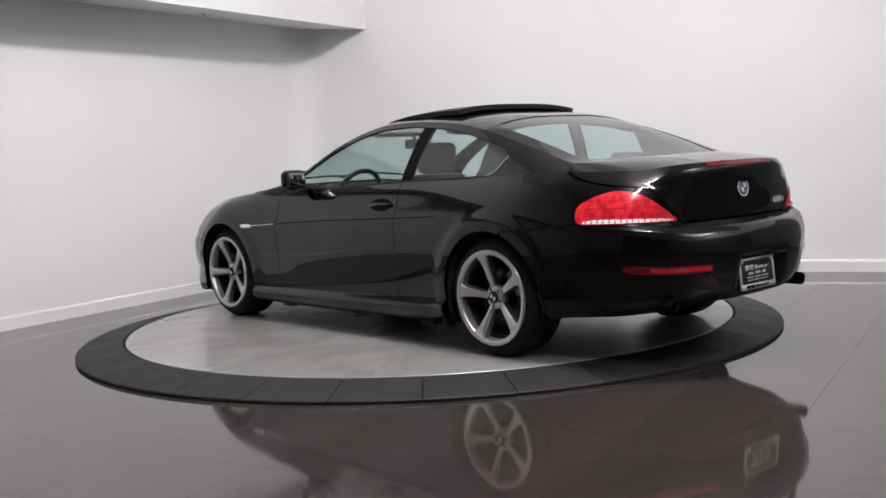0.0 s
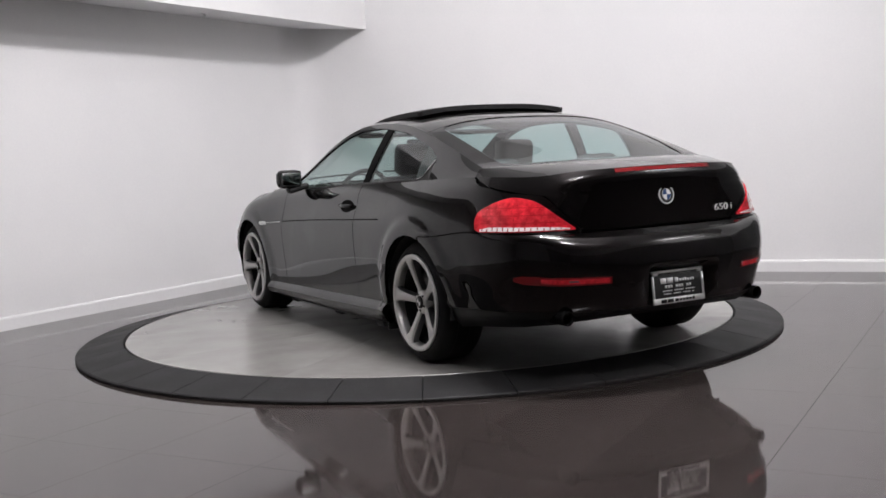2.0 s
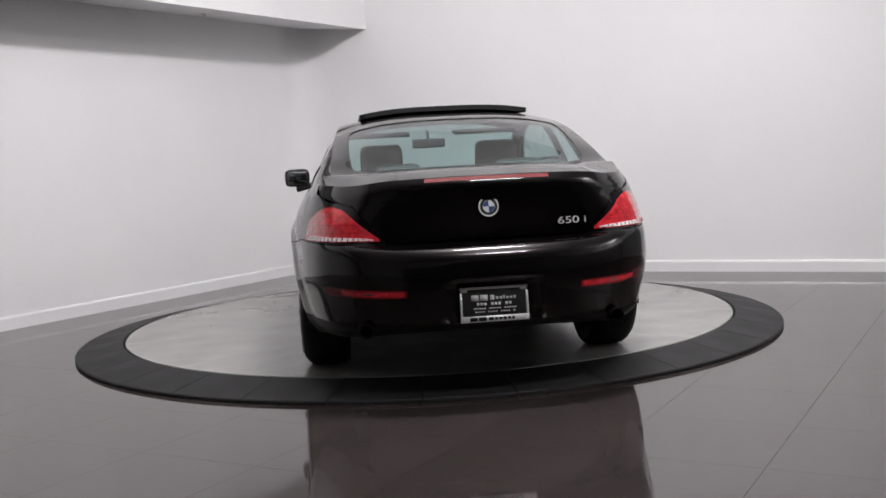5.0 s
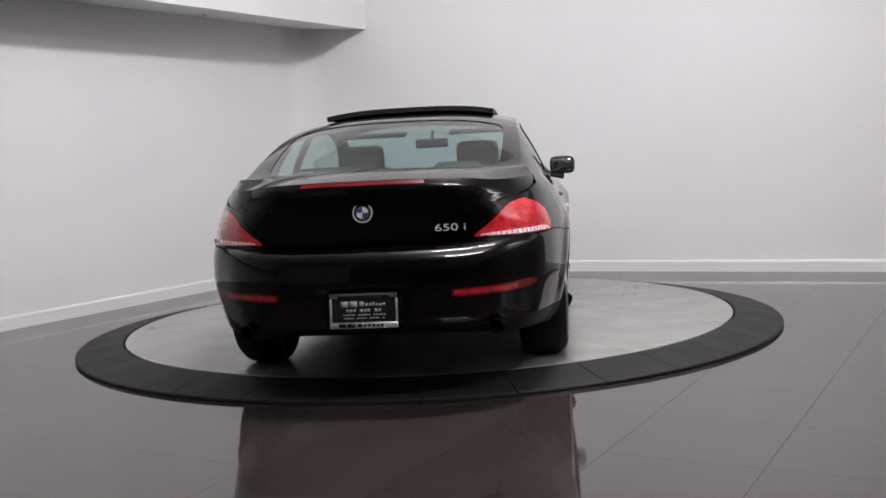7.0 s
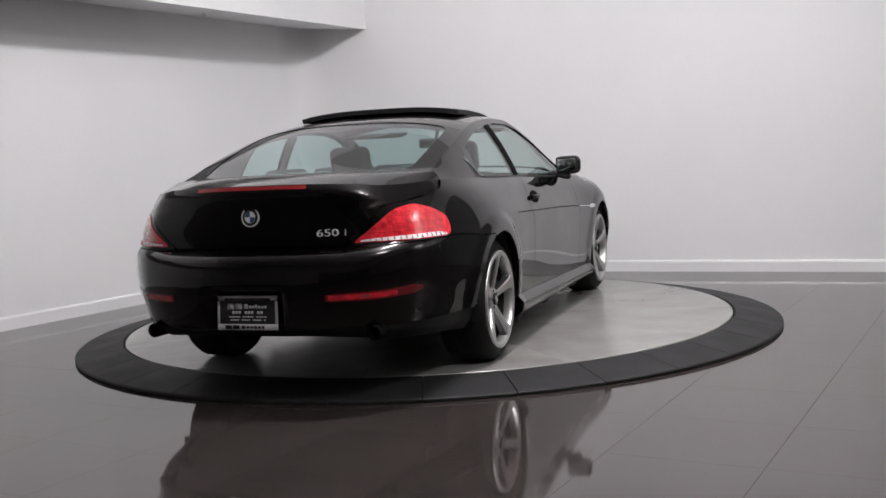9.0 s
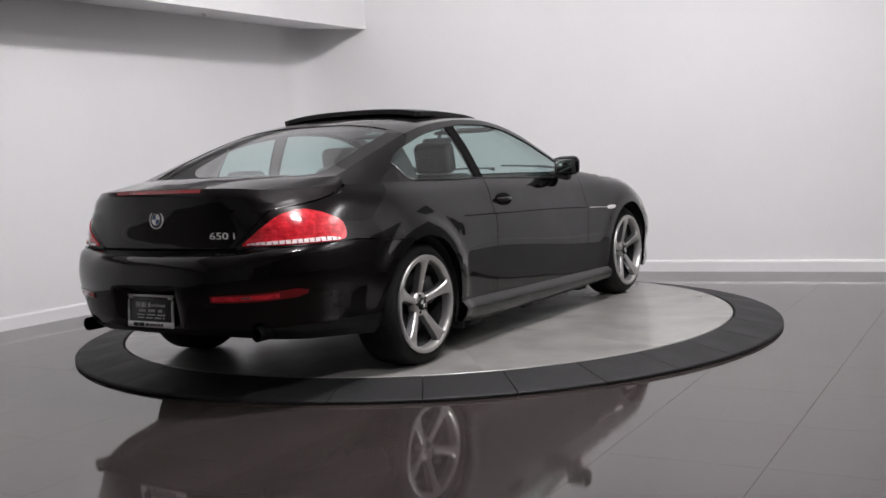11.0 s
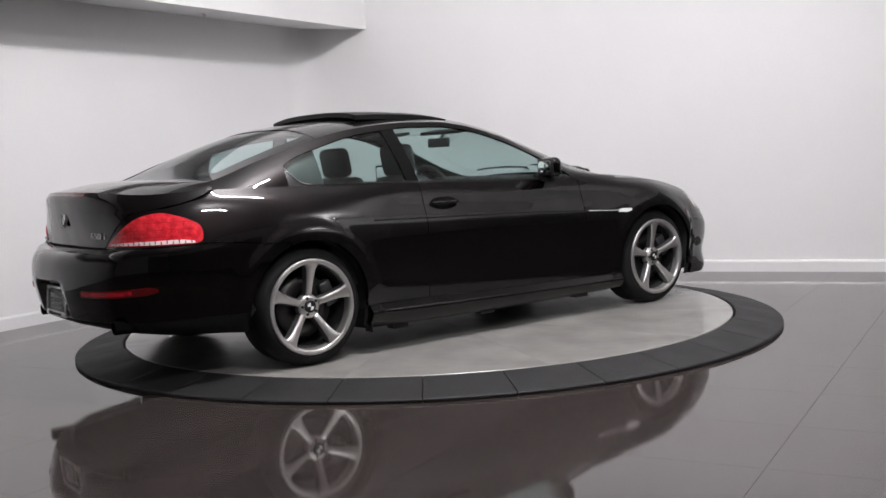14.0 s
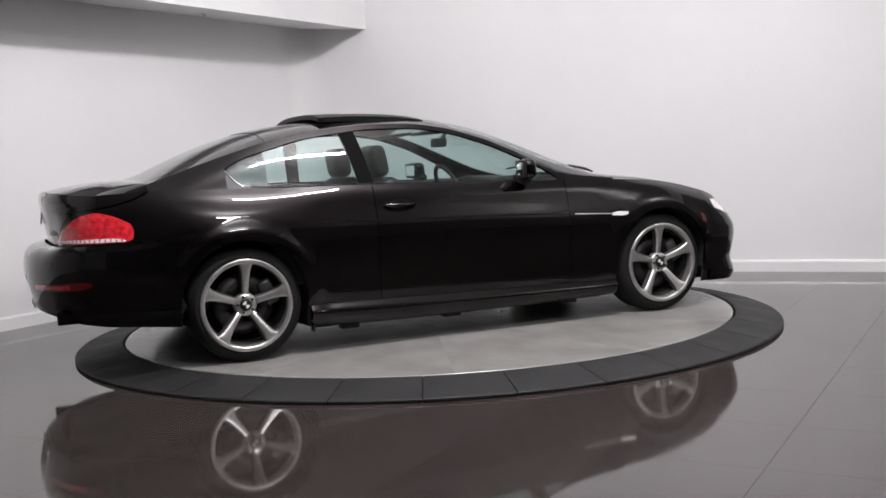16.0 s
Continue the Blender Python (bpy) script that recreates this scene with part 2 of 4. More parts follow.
tagged(link("wall_cove", bm, M_WALL), "white rounded plaster corner between the walls", "wall corner", kind="structure")

baseboard("baseboard", CORNER + RIGHT * 0.0165, L_END, 1)
baseboard("baseboard", CORNER + LEFT * 0.017, CORNER + RIGHT * 6.6, -1)

bm = bmesh.new()
vs = [bm.verts.new((p.x, p.y, CEIL)) for p in (CORNER, L_END, FAR, R_END)]
vt = [bm.verts.new((p.x, p.y, CEIL + 0.2)) for p in (CORNER, L_END, FAR, R_END)]
bm.faces.new(vs), bm.faces.new(vt[::-1])
for i in range(4):
    bm.faces.new((vs[i], vt[i], vt[(i + 1) % 4], vs[(i + 1) % 4]))
bmesh.ops.recalc_face_normals(bm, faces=bm.faces)
tagged(link("ceiling", bm, M_CEIL, smooth=False), "plain white ceiling", "ceiling", kind="structure")

# soffit along the left wall
SOFFIT_Z, SOFFIT_W = 2.497, 0.815
bm = bmesh.new()
q0, q1 = CORNER, CORNER + LEFT * 14
o = RIGHT * SOFFIT_W
lo = [bm.verts.new((p.x, p.y, z)) for p, z in ((q0, SOFFIT_Z + 0.08), (q1, SOFFIT_Z + 0.08), (q1 + o, SOFFIT_Z), (q0 + o, SOFFIT_Z))]
hi = [bm.verts.new((p.x, p.y, CEIL - 0.003)) for p in (q0, q1, q1 + o, q0 + o)]
bm.faces.new(lo), bm.faces.new(hi)
for i in range(4):
    bm.faces.new((lo[i], lo[(i + 1) % 4], hi[(i + 1) % 4], hi[i]))
bmesh.ops.recalc_face_normals(bm, faces=bm.faces)
tagged(link("soffit", bm, M_WALL, smooth=False), "white boxed-in soffit high along the wall", "soffit", kind="structure")

# a sprinkler head on the soffit's underside and a small bracket at its end
sp = empty("sprinkler", pose(-1.87, 2.27, SOFFIT_Z + 0.043))
tagged(sp, "small white sprinkler head under the soffit", "sprinkler")
bm = lathe([(0.0, 0.001), (0.0, 0.03), (-0.006, 0.03), (-0.008, 0.012), (-0.03, 0.01), (-0.032, 0.018), (-0.035, 0.018), (-0.035, 0.001)], 16)
bmesh.ops.rotate(bm, cent=(0, 0, 0), matrix=Euler((0, radians(-90), 0)).to_matrix(), verts=bm.verts)
part("head", bm, M_TRIM, sp)

# hanging lamps, out of view: batten, lower and upper diffusers, two rods
proto = None
for lx, ly, _, _, turn in LAMPS:
    m = pose(lx, ly, HUNG, 0, 0, turn)
    if proto is None:
        proto = empty("hanging_light", m)
        tagged(proto, "long white fluorescent light, unseen, hung from the ceiling", "hanging light", "hanging lights")
        part("housing", box((1.3, 0.09, 0.05), pose(0, 0, 0), 0.008), M_TRIM, proto)
        part("diffuser", box((1.22, 0.07, 0.012), pose(0, 0, -0.032), 0.003), M_DIFFUSER, proto)
        for rx in (-0.5, 0.5):
            part("rod", tube([(rx, 0, 0.02), (rx, 0, 0.72)], 0.006, 8), M_TRIM, proto)
    else:
        copy_thing(proto, m)

# ---------- floor of square tiles ----------
T_O, T_A, PITCH = Vector((1.469, -3.118)), radians(60.1), 0.605
UA = Vector((math.cos(T_A), math.sin(T_A)))
UB = Vector((math.sin(T_A), -math.cos(T_A)))
bm = bmesh.new()
vs = [bm.verts.new((p.x, p.y, -0.006)) for p in (CORNER + Vector((-.1, .2)), L_END, FAR, R_END)]
bm.faces.new(vs)
bmesh.ops.recalc_face_normals(bm, faces=bm.faces)
floor = tagged(link("floor", bm, M_JOINT, smooth=False), "glossy grey square floor tiles with fine dark joints", "floor", kind="structure")


def tile_mesh(half, e=0.0006, h=0.006):
    return [(-half, -half, 0), (half, -half, 0), (half, half, 0), (-half, half, 0)], [(-half - e, -half - e, -h), (half + e, -half - e, -h), (half + e, half + e, -h), (-half - e, half + e, -h)]


def inside_room(p):
    v = p - CORNER
    det = LEFT.x * RIGHT.y - LEFT.y * RIGHT.x
    a = (v.x * RIGHT.y - v.y * RIGHT.x) / det
    b = (LEFT.x * v.y - LEFT.y * v.x) / det
    return a, b


TILES = []
for i in range(-26, 27):
    for j in range(-26, 27):
        c = T_O + UA * ((i + 0.5) * PITCH) + UB * ((j + 0.5) * PITCH)
        a, b = inside_room(c)
        if -0.35 < a < 16 and -0.35 < b < 13:
            TILES.append(c)

# ---------- turntable ----------
TT = 0.07
R_DISC, R_RING = 2.049, 2.357
ring = empty("turntable_ring", pose(0, 0, 0))
tagged(ring, "black rubber ramp ring round the turntable, in segments", "turntable ring")


def ring_segment():
    """One ramp segment over 11.25 degrees, with rounded edges and a small gap at each end."""
    prof = [(R_DISC + 0.012, 0.003), (R_RING, 0.003), (R_RING + 0.001, 0.016), (R_RING - 0.006, 0.022), (R_DISC + 0.03, TT - 0.002), (R_DISC + 0.018, TT), (R_DISC + 0.012, TT - 0.004)]
    bm = bmesh.new()
    rows, n = [], 8
    gap = 0.0026 / R_RING
    for i in range(n + 1):
        a = gap + (radians(11.25) - 2 * gap) * i / n
        rows.append([bm.verts.new((r * math.cos(a), r * math.sin(a), z)) for r, z in prof])
    for a, b in zip(rows, rows[1:]):
        for k in range(len(prof)):
            kk = (k + 1) % len(prof)
            bm.faces.new((a[k], b[k], b[kk], a[kk]))
    bm.faces.new(rows[0][::-1])
    bm.faces.new(rows[-1])
    bmesh.ops.recalc_face_normals(bm, faces=bm.faces)
    return bm


seg = part("ramp_segment", ring_segment(), M_RING, ring, smooth=False)
seg.matrix_basis = pose(0, 0, 0, 0, 0, -91.4)
for k in range(1, 32):
    s2 = new("ramp_segment", seg.data)
    s2.parent = ring
    s2.matrix_basis = pose(0, 0, 0, 0, 0, -91.4 + 11.25 * k)

disc = empty("turntable_disc", pose(0, 0, 0))
tagged(disc, "pale worn round turntable deck under the car", "turntable")
bm = bmesh.new()
bmesh.ops.create_cone(bm, cap_ends=True, segments=96, radius1=R_DISC, radius2=R_DISC, depth=TT - 0.012, matrix=pose(0, 0, 0.004 + (TT - 0.012) / 2))
part("deck_base", bm, M_DECK_JOINT, disc, smooth=False)


def deck_sector():
    bm = bmesh.new()
    n, g = 12, 0.0008
    rr = [0.25, 0.8, 1.4, R_DISC - 0.004, R_DISC]
    zz = [TT, TT, TT, TT, TT - 0.004]
    rows = []
    for i in range(n + 1):
        row = []
        for r, z in zip(rr, zz):
            ga = g / r
            a = ga + (radians(30) - 2 * ga) * i / n
            row.append(bm.verts.new((r * math.cos(a), r * math.sin(a), z)))
        row.append(bm.verts.new((row[-1].co.x, row[-1].co.y, TT - 0.008)))
        row.insert(0, bm.verts.new((row[0].co.x, row[0].co.y, TT - 0.008)))
        rows.append(row)
    for a, b in zip(rows, rows[1:]):
        for k in range(len(a) - 1):
            bm.faces.new((a[k], a[k + 1], b[k + 1], b[k]))
    bmesh.ops.recalc_face_normals(bm, faces=bm.faces)
    return bm


sec = part("deck_panel", deck_sector(), M_DISC, disc, smooth=False)
sec.matrix_basis = pose(0, 0, 0, 0, 0, -19.3)
for k in range(1, 12):
    s2 = new("deck_panel", sec.data)
    s2.parent = disc
    s2.matrix_basis = pose(0, 0, 0, 0, 0, -19.3 + 30 * k)
bm = bmesh.new()
bmesh.ops.create_cone(bm, cap_ends=True, segments=48, radius1=0.248, radius2=0.248, depth=0.01, matrix=pose(0, 0, TT - 0.0052))
part("centre_plate", bm, M_DISC, disc, smooth=False)

# ---------- car: body surface ----------
car = empty("car")
tagged(car, "black two-door coupe with silver alloy wheels and tilted sunroof", "car")
OUT = [(0, -1.118), (.2, -1.111), (.41, -1.073), (.6, -.997), (.712, -.898), (.787, -.80), (.841, -.66), (.878, -.5), (.914, -.25), (.925, 0), (.919, .35), (.907, .8),
       (.902, 1.4), (.905, 2.0), (.922, 2.5), (.928, 2.8), (.908, 3.1), (.865, 3.3), (.79, 3.45), (.65, 3.56), (.4, 3.66), (0, 3.71)]


def catmull(pts, n):
    P = [Vector((-pts[1][0], pts[1][1]))] + [Vector(p) for p in pts] + [Vector((-pts[-2][0], pts[-2][1]))]
    out = []
    for i in range(1, len(P) - 2):
        for k in range(n):
            t = k / n
            a, b, c, d = P[i - 1], P[i], P[i + 1], P[i + 2]
            out.append(0.5 * ((2 * b) + (c - a) * t + (2 * a - 5 * b + 4 * c - d) * t * t + (3 * b - a - 3 * c + d) * t ** 3))
    out.append(P[-2])
    return np.array([tuple(p) for p in out])


PL = catmull(OUT, 24)
ARC = np.concatenate([[0], np.cumsum(np.hypot(*np.diff(PL, axis=0).T))])
TAN = np.gradient(PL, ARC, axis=0)
TAN /= np.linalg.norm(TAN, axis=1, keepdims=True)
SMAX = float(ARC[-1])


def s_y(y):
    """Arc length along the right side where the outline is at that y."""
    return float(np.interp(y, PL[:, 1], ARC))


def s_x(x):
    """Arc length at the tail where the outline is that far from the middle."""
    k = int(np.argmax(PL[:, 0] > 0.88))
    return float(np.interp(x, PL[:k, 0], ARC[:k]))


STATIONS = [  # arc length, then (height, inset) from the sill up to the top edge
    (0.0, [(.292, .13), (.33, .064), (.512, .062), (.535, .003), (.63, .010), (.685, .046), (.71, .150), (.86, .128), (.968, .118), (1.004, .138)]),
    (s_x(.175), [(.292, .13), (.33, .064), (.512, .060), (.535, .003), (.63, .010), (.685, .046), (.71, .148), (.86, .127), (.968, .117), (1.004, .138)]),
    (s_x(.215), [(.292, .13), (.33, .055), (.42, .022), (.535, .001), (.63, .010), (.685, .046), (.71, .146), (.86, .125), (.967, .116), (1.003, .138)]),
    (s_x(.45), [(.282, .14), (.325, .06), (.40, .025), (.56, 0), (.63, .010), (.685, .046), (.71, .120), (.86, .112), (.960, .108), (.998, .135)]),
    (s_y(-.85), [(.258, .13), (.315, .06), (.42, .03), (.58, 0), (.66, .004), (.705, .015), (.715, .033), (.80, .056), (.905, .100), (.978, .140)]),
    (s_y(-.5), [(.236, .12), (.30, .055), (.42, .022), (.56, 0), (.66, .003), (.705, .008), (.725, .012), (.82, .038), (.925, .075), (.985, .115)]),
    (s_y(0), [(.20, .06), (.28, .03), (.42, .012), (.56, 0), (.66, 0), (.71, 0), (.76, .006), (.83, .026), (.91, .066), (.975, .115)]),
    (s_y(.8), [(.14, .06), (.27, .03), (.42, .018), (.56, .008), (.66, .005), (.72, .008), (.745, .014), (.83, .042), (.90, .06), (.951, .09)]),
    (s_y(1.6), [(.135, .06), (.26, .03), (.40, .02), (.54, .01), (.65, .006), (.70, .008), (.72, .014), (.80, .042), (.87, .06), (.92, .09)]),
    (s_y(2.2), [(.14, .06), (.26, .03), (.40, .02), (.54, .008), (.63, .004), (.68, .008), (.70, .014), (.79, .04), (.86, .06), (.905, .09)]),
    (s_y(2.78), [(.17, .05), (.28, .03), (.42, .01), (.54, 0), (.64, 0), (.70, .002), (.74, .006), (.79, .025), (.832, .06), (.868, .115)]),
    (s_y(3.2), [(.16, .05), (.25, .03), (.36, .02), (.46, 0), (.52, 0), (.56, .005), (.60, .015), (.67, .035), (.73, .07), (.785, .125)]),
    (s_y(3.5), [(.15, .03), (.2, .01), (.3, .03), (.4, .01), (.48, 0), (.52, .004), (.56, .02), (.61, .05), (.66, .09), (.71, .13)]),
    (SMAX, [(.15, .02), (.2, 0), (.3, .05), (.4, .02), (.48, 0), (.52, .01), (.56, .03), (.60, .06), (.63, .09), (.655, .13)])]
LEVELS = [(pchip([(s, v[k][0]) for s, v in STATIONS]), pchip([(s, v[k][1]) for s, v in STATIONS])) for k in range(10)]
CACHE = {}


def section(s):
    key = round(s, 5)
    if key not in CACHE:
        zs = [f(s) for f, _ in LEVELS]
        CACHE[key] = (zs, pchip([(z, g(s)) for z, (_, g) in zip(zs, LEVELS)]))
    return CACHE[key]


def surf(s, z, off=0.0):
    """A point of the body's side at arc length s (negative: left side) and height z, off metres proud of it."""
    a = abs(s)
    zs, f = section(a)
    x, y = np.interp(a, ARC, PL[:, 0]), np.interp(a, ARC, PL[:, 1])
    d = f(z) - off
    for yc, flare in ((0.0, .014), (2.78, .008)):   # flared wheel arches
        k = min(1.0, max(0.0, (.475 - math.hypot(y - yc, z - .332)) / .075))
        d -= flare * k * k * (3 - 2 * k)
    tx, ty = np.interp(a, ARC, TAN[:, 0]), np.interp(a, ARC, TAN[:, 1])
    x, y = x - ty * d, y + tx * d
    return (math.copysign(x, s) if s else 0.0, y, z)


def z_top(s):
    return section(abs(s))[0][-1]


def z_bot(s):
    return section(abs(s))[0][0]


WHEEL_R, ARCH = 0.332, 0.357
AXLES = ((0.0, 0.332), (2.78, 0.332))


def z_low(s, base=None):
    """The lower edge of the side: the sill, lifted over the wheel arches."""
    y = surf(s, 0.5)[1]
    z = z_bot(s) if base is None else base(s)
    for yc, zc in AXLES:
        if abs(y - yc) < ARCH:
            z = max(z, zc + math.sqrt(max(ARCH ** 2 - (y - yc) ** 2, 0)))
    return z


def columns(s0, s1, step=0.035):
    """Arc lengths from s0 to s1, closer together at the arches' edges."""
    n = max(2, int(abs(s1 - s0) / step) + 1)
    out = list(np.linspace(s0, s1, n))
    for yc, _ in AXLES:
        for k in range(0, 33):
            s = s_y(yc + ARCH * 0.9999 * math.cos(math.pi * k / 32))
            if min(s0, s1) < s < max(s0, s1):
                out.append(s)
    out = sorted(out)
    keep = [out[0]]
    for s in out[1:]:
        if s - keep[-1] > 0.0015:
            keep.append(s)
    keep[-1] = out[-1]
    return keep


def side_grid(ss, zlo, zhi, nv, off=0.0, inset=0.0):
    return [[surf(s, zlo(s) + (zhi(s) - zlo(s)) * k / nv, off) for k in range(nv + 1)] for s in ss]


def both(name, grid, mat, parent=car, label="", depth=0.018):
    part(name, sheet(grid, depth), mat, parent, label)
    part(name, sheet(mirrored(grid), depth), mat, parent, label)


GAP = 0.0025
SEAM_DROP = pchip([(0, 0), (s_y(-.55), 0), (s_y(-.13), .062), (SMAX, .062)])
BUMP_TOP = lambda s: section(abs(s))[0][6] - 0.006 - SEAM_DROP(abs(s))   # rear bumper's upper edge
S_DOOR_R, S_DOOR_F = s_y(0.805), s_y(2.095)
SKIRT_TOP = pchip([(s_y(-1), .28), (s_y(0.37), .285), (s_y(1.25), .265), (s_y(2.4), .245), (SMAX, .22)])

# rear bumper
ss = columns(0, s_y(-0.13))
ss = [-s for s in ss[:0:-1]] + ss
VALANCE = lambda s: max(.338, z_low(s) + .004)
bumper = part("rear_bumper", sheet(side_grid(ss, VALANCE, lambda s: max(BUMP_TOP(s), VALANCE(s) + 0.004), 24), 0.03), M_PAINT, car)
part("valance", sheet(side_grid(ss, z_low, lambda s: VALANCE(s) - .003, 5, -.002), 0.028), M_BLACK, bumper, "matt black lower valance")

# quarter panels


def quarter_low(s):
    base = BUMP_TOP(s) + GAP * 2 if s < s_y(-0.13) else SKIRT_TOP(s) + GAP
    return max(z_low(s, lambda t: base), base)


TRUNK_EDGE = pchip([(s_x(.50), .72), (s_x(.60), .80), (s_x(.70), .89), (s_y(-.71), .912), (s_y(-.63), .932), (s_y(-.53), .952), (s_y(-.495), .985)])


def quarter_high(s):
    return min(z_top(s), TRUNK_EDGE(s) - GAP) if s < s_y(-.495) else z_top(s)


both("quarter_panel", side_grid(columns(s_x(.505), S_DOOR_R - GAP, 0.025), quarter_low, lambda s: max(quarter_high(s), quarter_low(s) + 0.002), 22), M_PAINT)
# doors and front wings
both("door", side_grid(columns(S_DOOR_R + GAP, S_DOOR_F - GAP), lambda s: SKIRT_TOP(s) + GAP, z_top, 26), M_PAINT)
both("front_wing", side_grid(columns(S_DOOR_F + GAP, s_y(3.2)), lambda s: z_low(s, lambda t: SKIRT_TOP(t) + GAP), z_top, 22), M_PAINT)
ss = columns(s_y(3.2) + GAP, SMAX)
ss = ss + [-s for s in ss[-2::-1]]
part("front_bumper", sheet(side_grid(ss, z_bot, lambda s: section(abs(s))[0][5], 18), 0.03), M_PAINT, car)
both("nose_panel", side_grid(columns(s_y(3.2) + GAP, SMAX), lambda s: section(abs(s))[0][5] + GAP, z_top, 8), M_PAINT)
# sill skirts, standing proud
sk = columns(s_y(ARCH + 0.012), s_y(2.78 - ARCH - 0.012))
SKIRT = [(0, .004), (.10, .022), (.30, .038), (.55, .042), (.68, .038), (.80, .026), (.91, .010), (1, .001)]
both("sill_skirt", [[surf(s, z_bot(s) + (SKIRT_TOP(s) - z_bot(s)) * v, o) for v, o in SKIRT] for s in sk], M_PAINT, depth=0.03)
# added black sheets and boot block giving the panels' gaps their shade
bm = bmesh.new()
lin = columns(s_x(.53), SMAX)
g = side_grid(lin, z_low, lambda s: z_top(s) - 0.004, 10, -0.022)
sheet(g, 0, bm)
sheet(mirrored(g), 0, bm)
part("gap_dark_shell", bm, M_LINER, car)
part("boot_dark_block", box((1.10, .42, .44), pose(0, -.70, .68), .02), M_LINER, car, smooth=False)
# underbody and wheel wells
bm = bmesh.new()
rows = [(-.90, .52, .31), (-.6, .62, .26), (-.38, .58, .22), (.38, .58, .14), (.42, .78, .135), (2.30, .78, .13), (2.36, .58, .13), (3.2, .58, .14), (3.45, .6, .16)]
va = [[bm.verts.new((-x, y, z)), bm.verts.new((x, y, z)), bm.verts.new((x, y, z + .12)), bm.verts.new((-x, y, z + .12))] for y, x, z in rows]
for a, b in zip(va, va[1:]):
    for k in range(4):
        bm.faces.new((a[k], a[(k + 1) % 4], b[(k + 1) % 4], b[k]))
bm.faces.new(va[0]), bm.faces.new(va[-1][::-1])
bmesh.ops.recalc_face_normals(bm, faces=bm.faces)
part("underbody", bm, M_LINER, car, smooth=False)
for yc, zc in AXLES:
    for sx in (1, -1):
        bm = bmesh.new()
        prev = None
        for k in range(25):
            a = math.pi * (1.12 * k / 24 - 0.06)
            y, z = yc + (ARCH + 0.004) * math.cos(a), zc + (ARCH + 0.004) * math.sin(a)
            cur = [bm.verts.new((sx * .885, y, z)), bm.verts.new((sx * .56, y, z)), bm.verts.new((sx * .56, yc, zc))]
            if prev:
                bm.faces.new((prev[0], prev[1], cur[1], cur[0]))
                bm.faces.new((prev[1], prev[2], cur[2], cur[1]))
            prev = cur
        part("wheel_well", bm, M_LINER, car)

# ---------- car: cabin ----------
ZC = pchip([(-.75, .99), (-.6, 1.01), (-.47, 1.048), (-.22, 1.158), (-.04, 1.231), (.137, 1.287), (.32, 1.325), (.56, 1.353), (.8, 1.366), (1.05, 1.370), (1.3, 1.357), (1.54, 1.322), (1.706, 1.280), (1.92, 1.203), (2.136, 1.113), (2.36, 1.005), (2.47, .948)])
RX = pchip([(-.75, .73), (-.47, .71), (-.2, .698), (0, .686), (.25, .664), (.46, .645), (.7, .632), (1.0, .625), (1.3, .63), (1.6, .66), (1.8, .69), (2.0, .72), (2.2, .75), (2.47, .785)])
RZ = pchip([(-.75, .985), (-.47, 1.026), (-.2, 1.110), (0, 1.170), (.25, 1.238), (.46, 1.278), (.67, 1.300), (.89, 1.311), (1.11, 1.307), (1.33, 1.278), (1.6, 1.2), (1.8, 1.115), (2.0, 1.025), (2.2, .95), (2.47, .895)])


def belt(y):
    s = s_y(y)
    for _ in range(6):
        p = surf(s, z_top(s))
        s += (y - p[1])
    return p


def gside(y, f, off=0.0):
    """The cabin's side at y; f from 0 at the belt to 1 at the roof rail."""
    bx, _, bz = belt(y)
    rx, rz = RX(y), RZ(y)
    bulge = 0.014 * min(1.0, max(0.0, (y + .47) / .5)) * 4 * f * (1 - f) + off
    n = Vector((rz - bz, bx - rx)).normalized()
    return (bx + (rx - bx) * f + n.x * bulge, y, bz + (rz - bz) * f + n.y * bulge)


def gtop(y, u, off=0.0):
    """The cabin's top at y; u from 0 at the right rail over 1 in the middle to 2 at the left rail."""
    rx, rz, zc = RX(y), RZ(y), ZC(y)
    w = 1 - u
    return (rx * w, y, zc - (zc - rz) * abs(w) ** 3.0 + off)


def f_of_z(y, z):
    bz, rz = belt(y)[2], RZ(y)
    return min(1.0, max(0.0, (z - bz) / (rz - bz)))


WTOP = pchip([(-.045, 1.078), (.03, 1.120), (.257, 1.19), (.464, 1.238), (.674, 1.264), (.89, 1.28), (1.11, 1.277), (1.334, 1.248), (1.6, 1.168), (1.8, 1.078), (1.95, .995), (2.05, .928)])
WLOW = pchip([(-.045, 1.068), (-.018, 1.032), (.036, .988), (.09, .979), (.8, .957), (1.7, .924), (2.05, .915)])
WY = sorted(list(np.linspace(-.045, .09, 12)) + list(np.linspace(.12, 2.05, 62)))
# painted frame round the side windows
both("cabin_frame", [[gside(y, (f_of_z(y, WTOP(y)) * (3 - k) + k) / 3) for k in range(4)] for y in WY], M_PAINT, depth=0.012)
both("window_ledge", [[gside(y, f_of_z(y, WLOW(y)) * k / 2) for k in range(3)] for y in WY], M_SKIRT, depth=0.008)
both("sail_panel", [[gside(y, k / 3) for k in range(4)] for y in (2.05, 2.12, 2.2, 2.3, 2.4, 2.47)], M_PAINT, depth=0.008)
both("rear_pillar", [[gside(y, k / 12) for k in range(13)] for y in np.linspace(-.47, -.045, 20)], M_PAINT, depth=0.012)
# side glass and centre pillars
PIL_LO, PIL_HI = (.735, .82), (.67, .765)


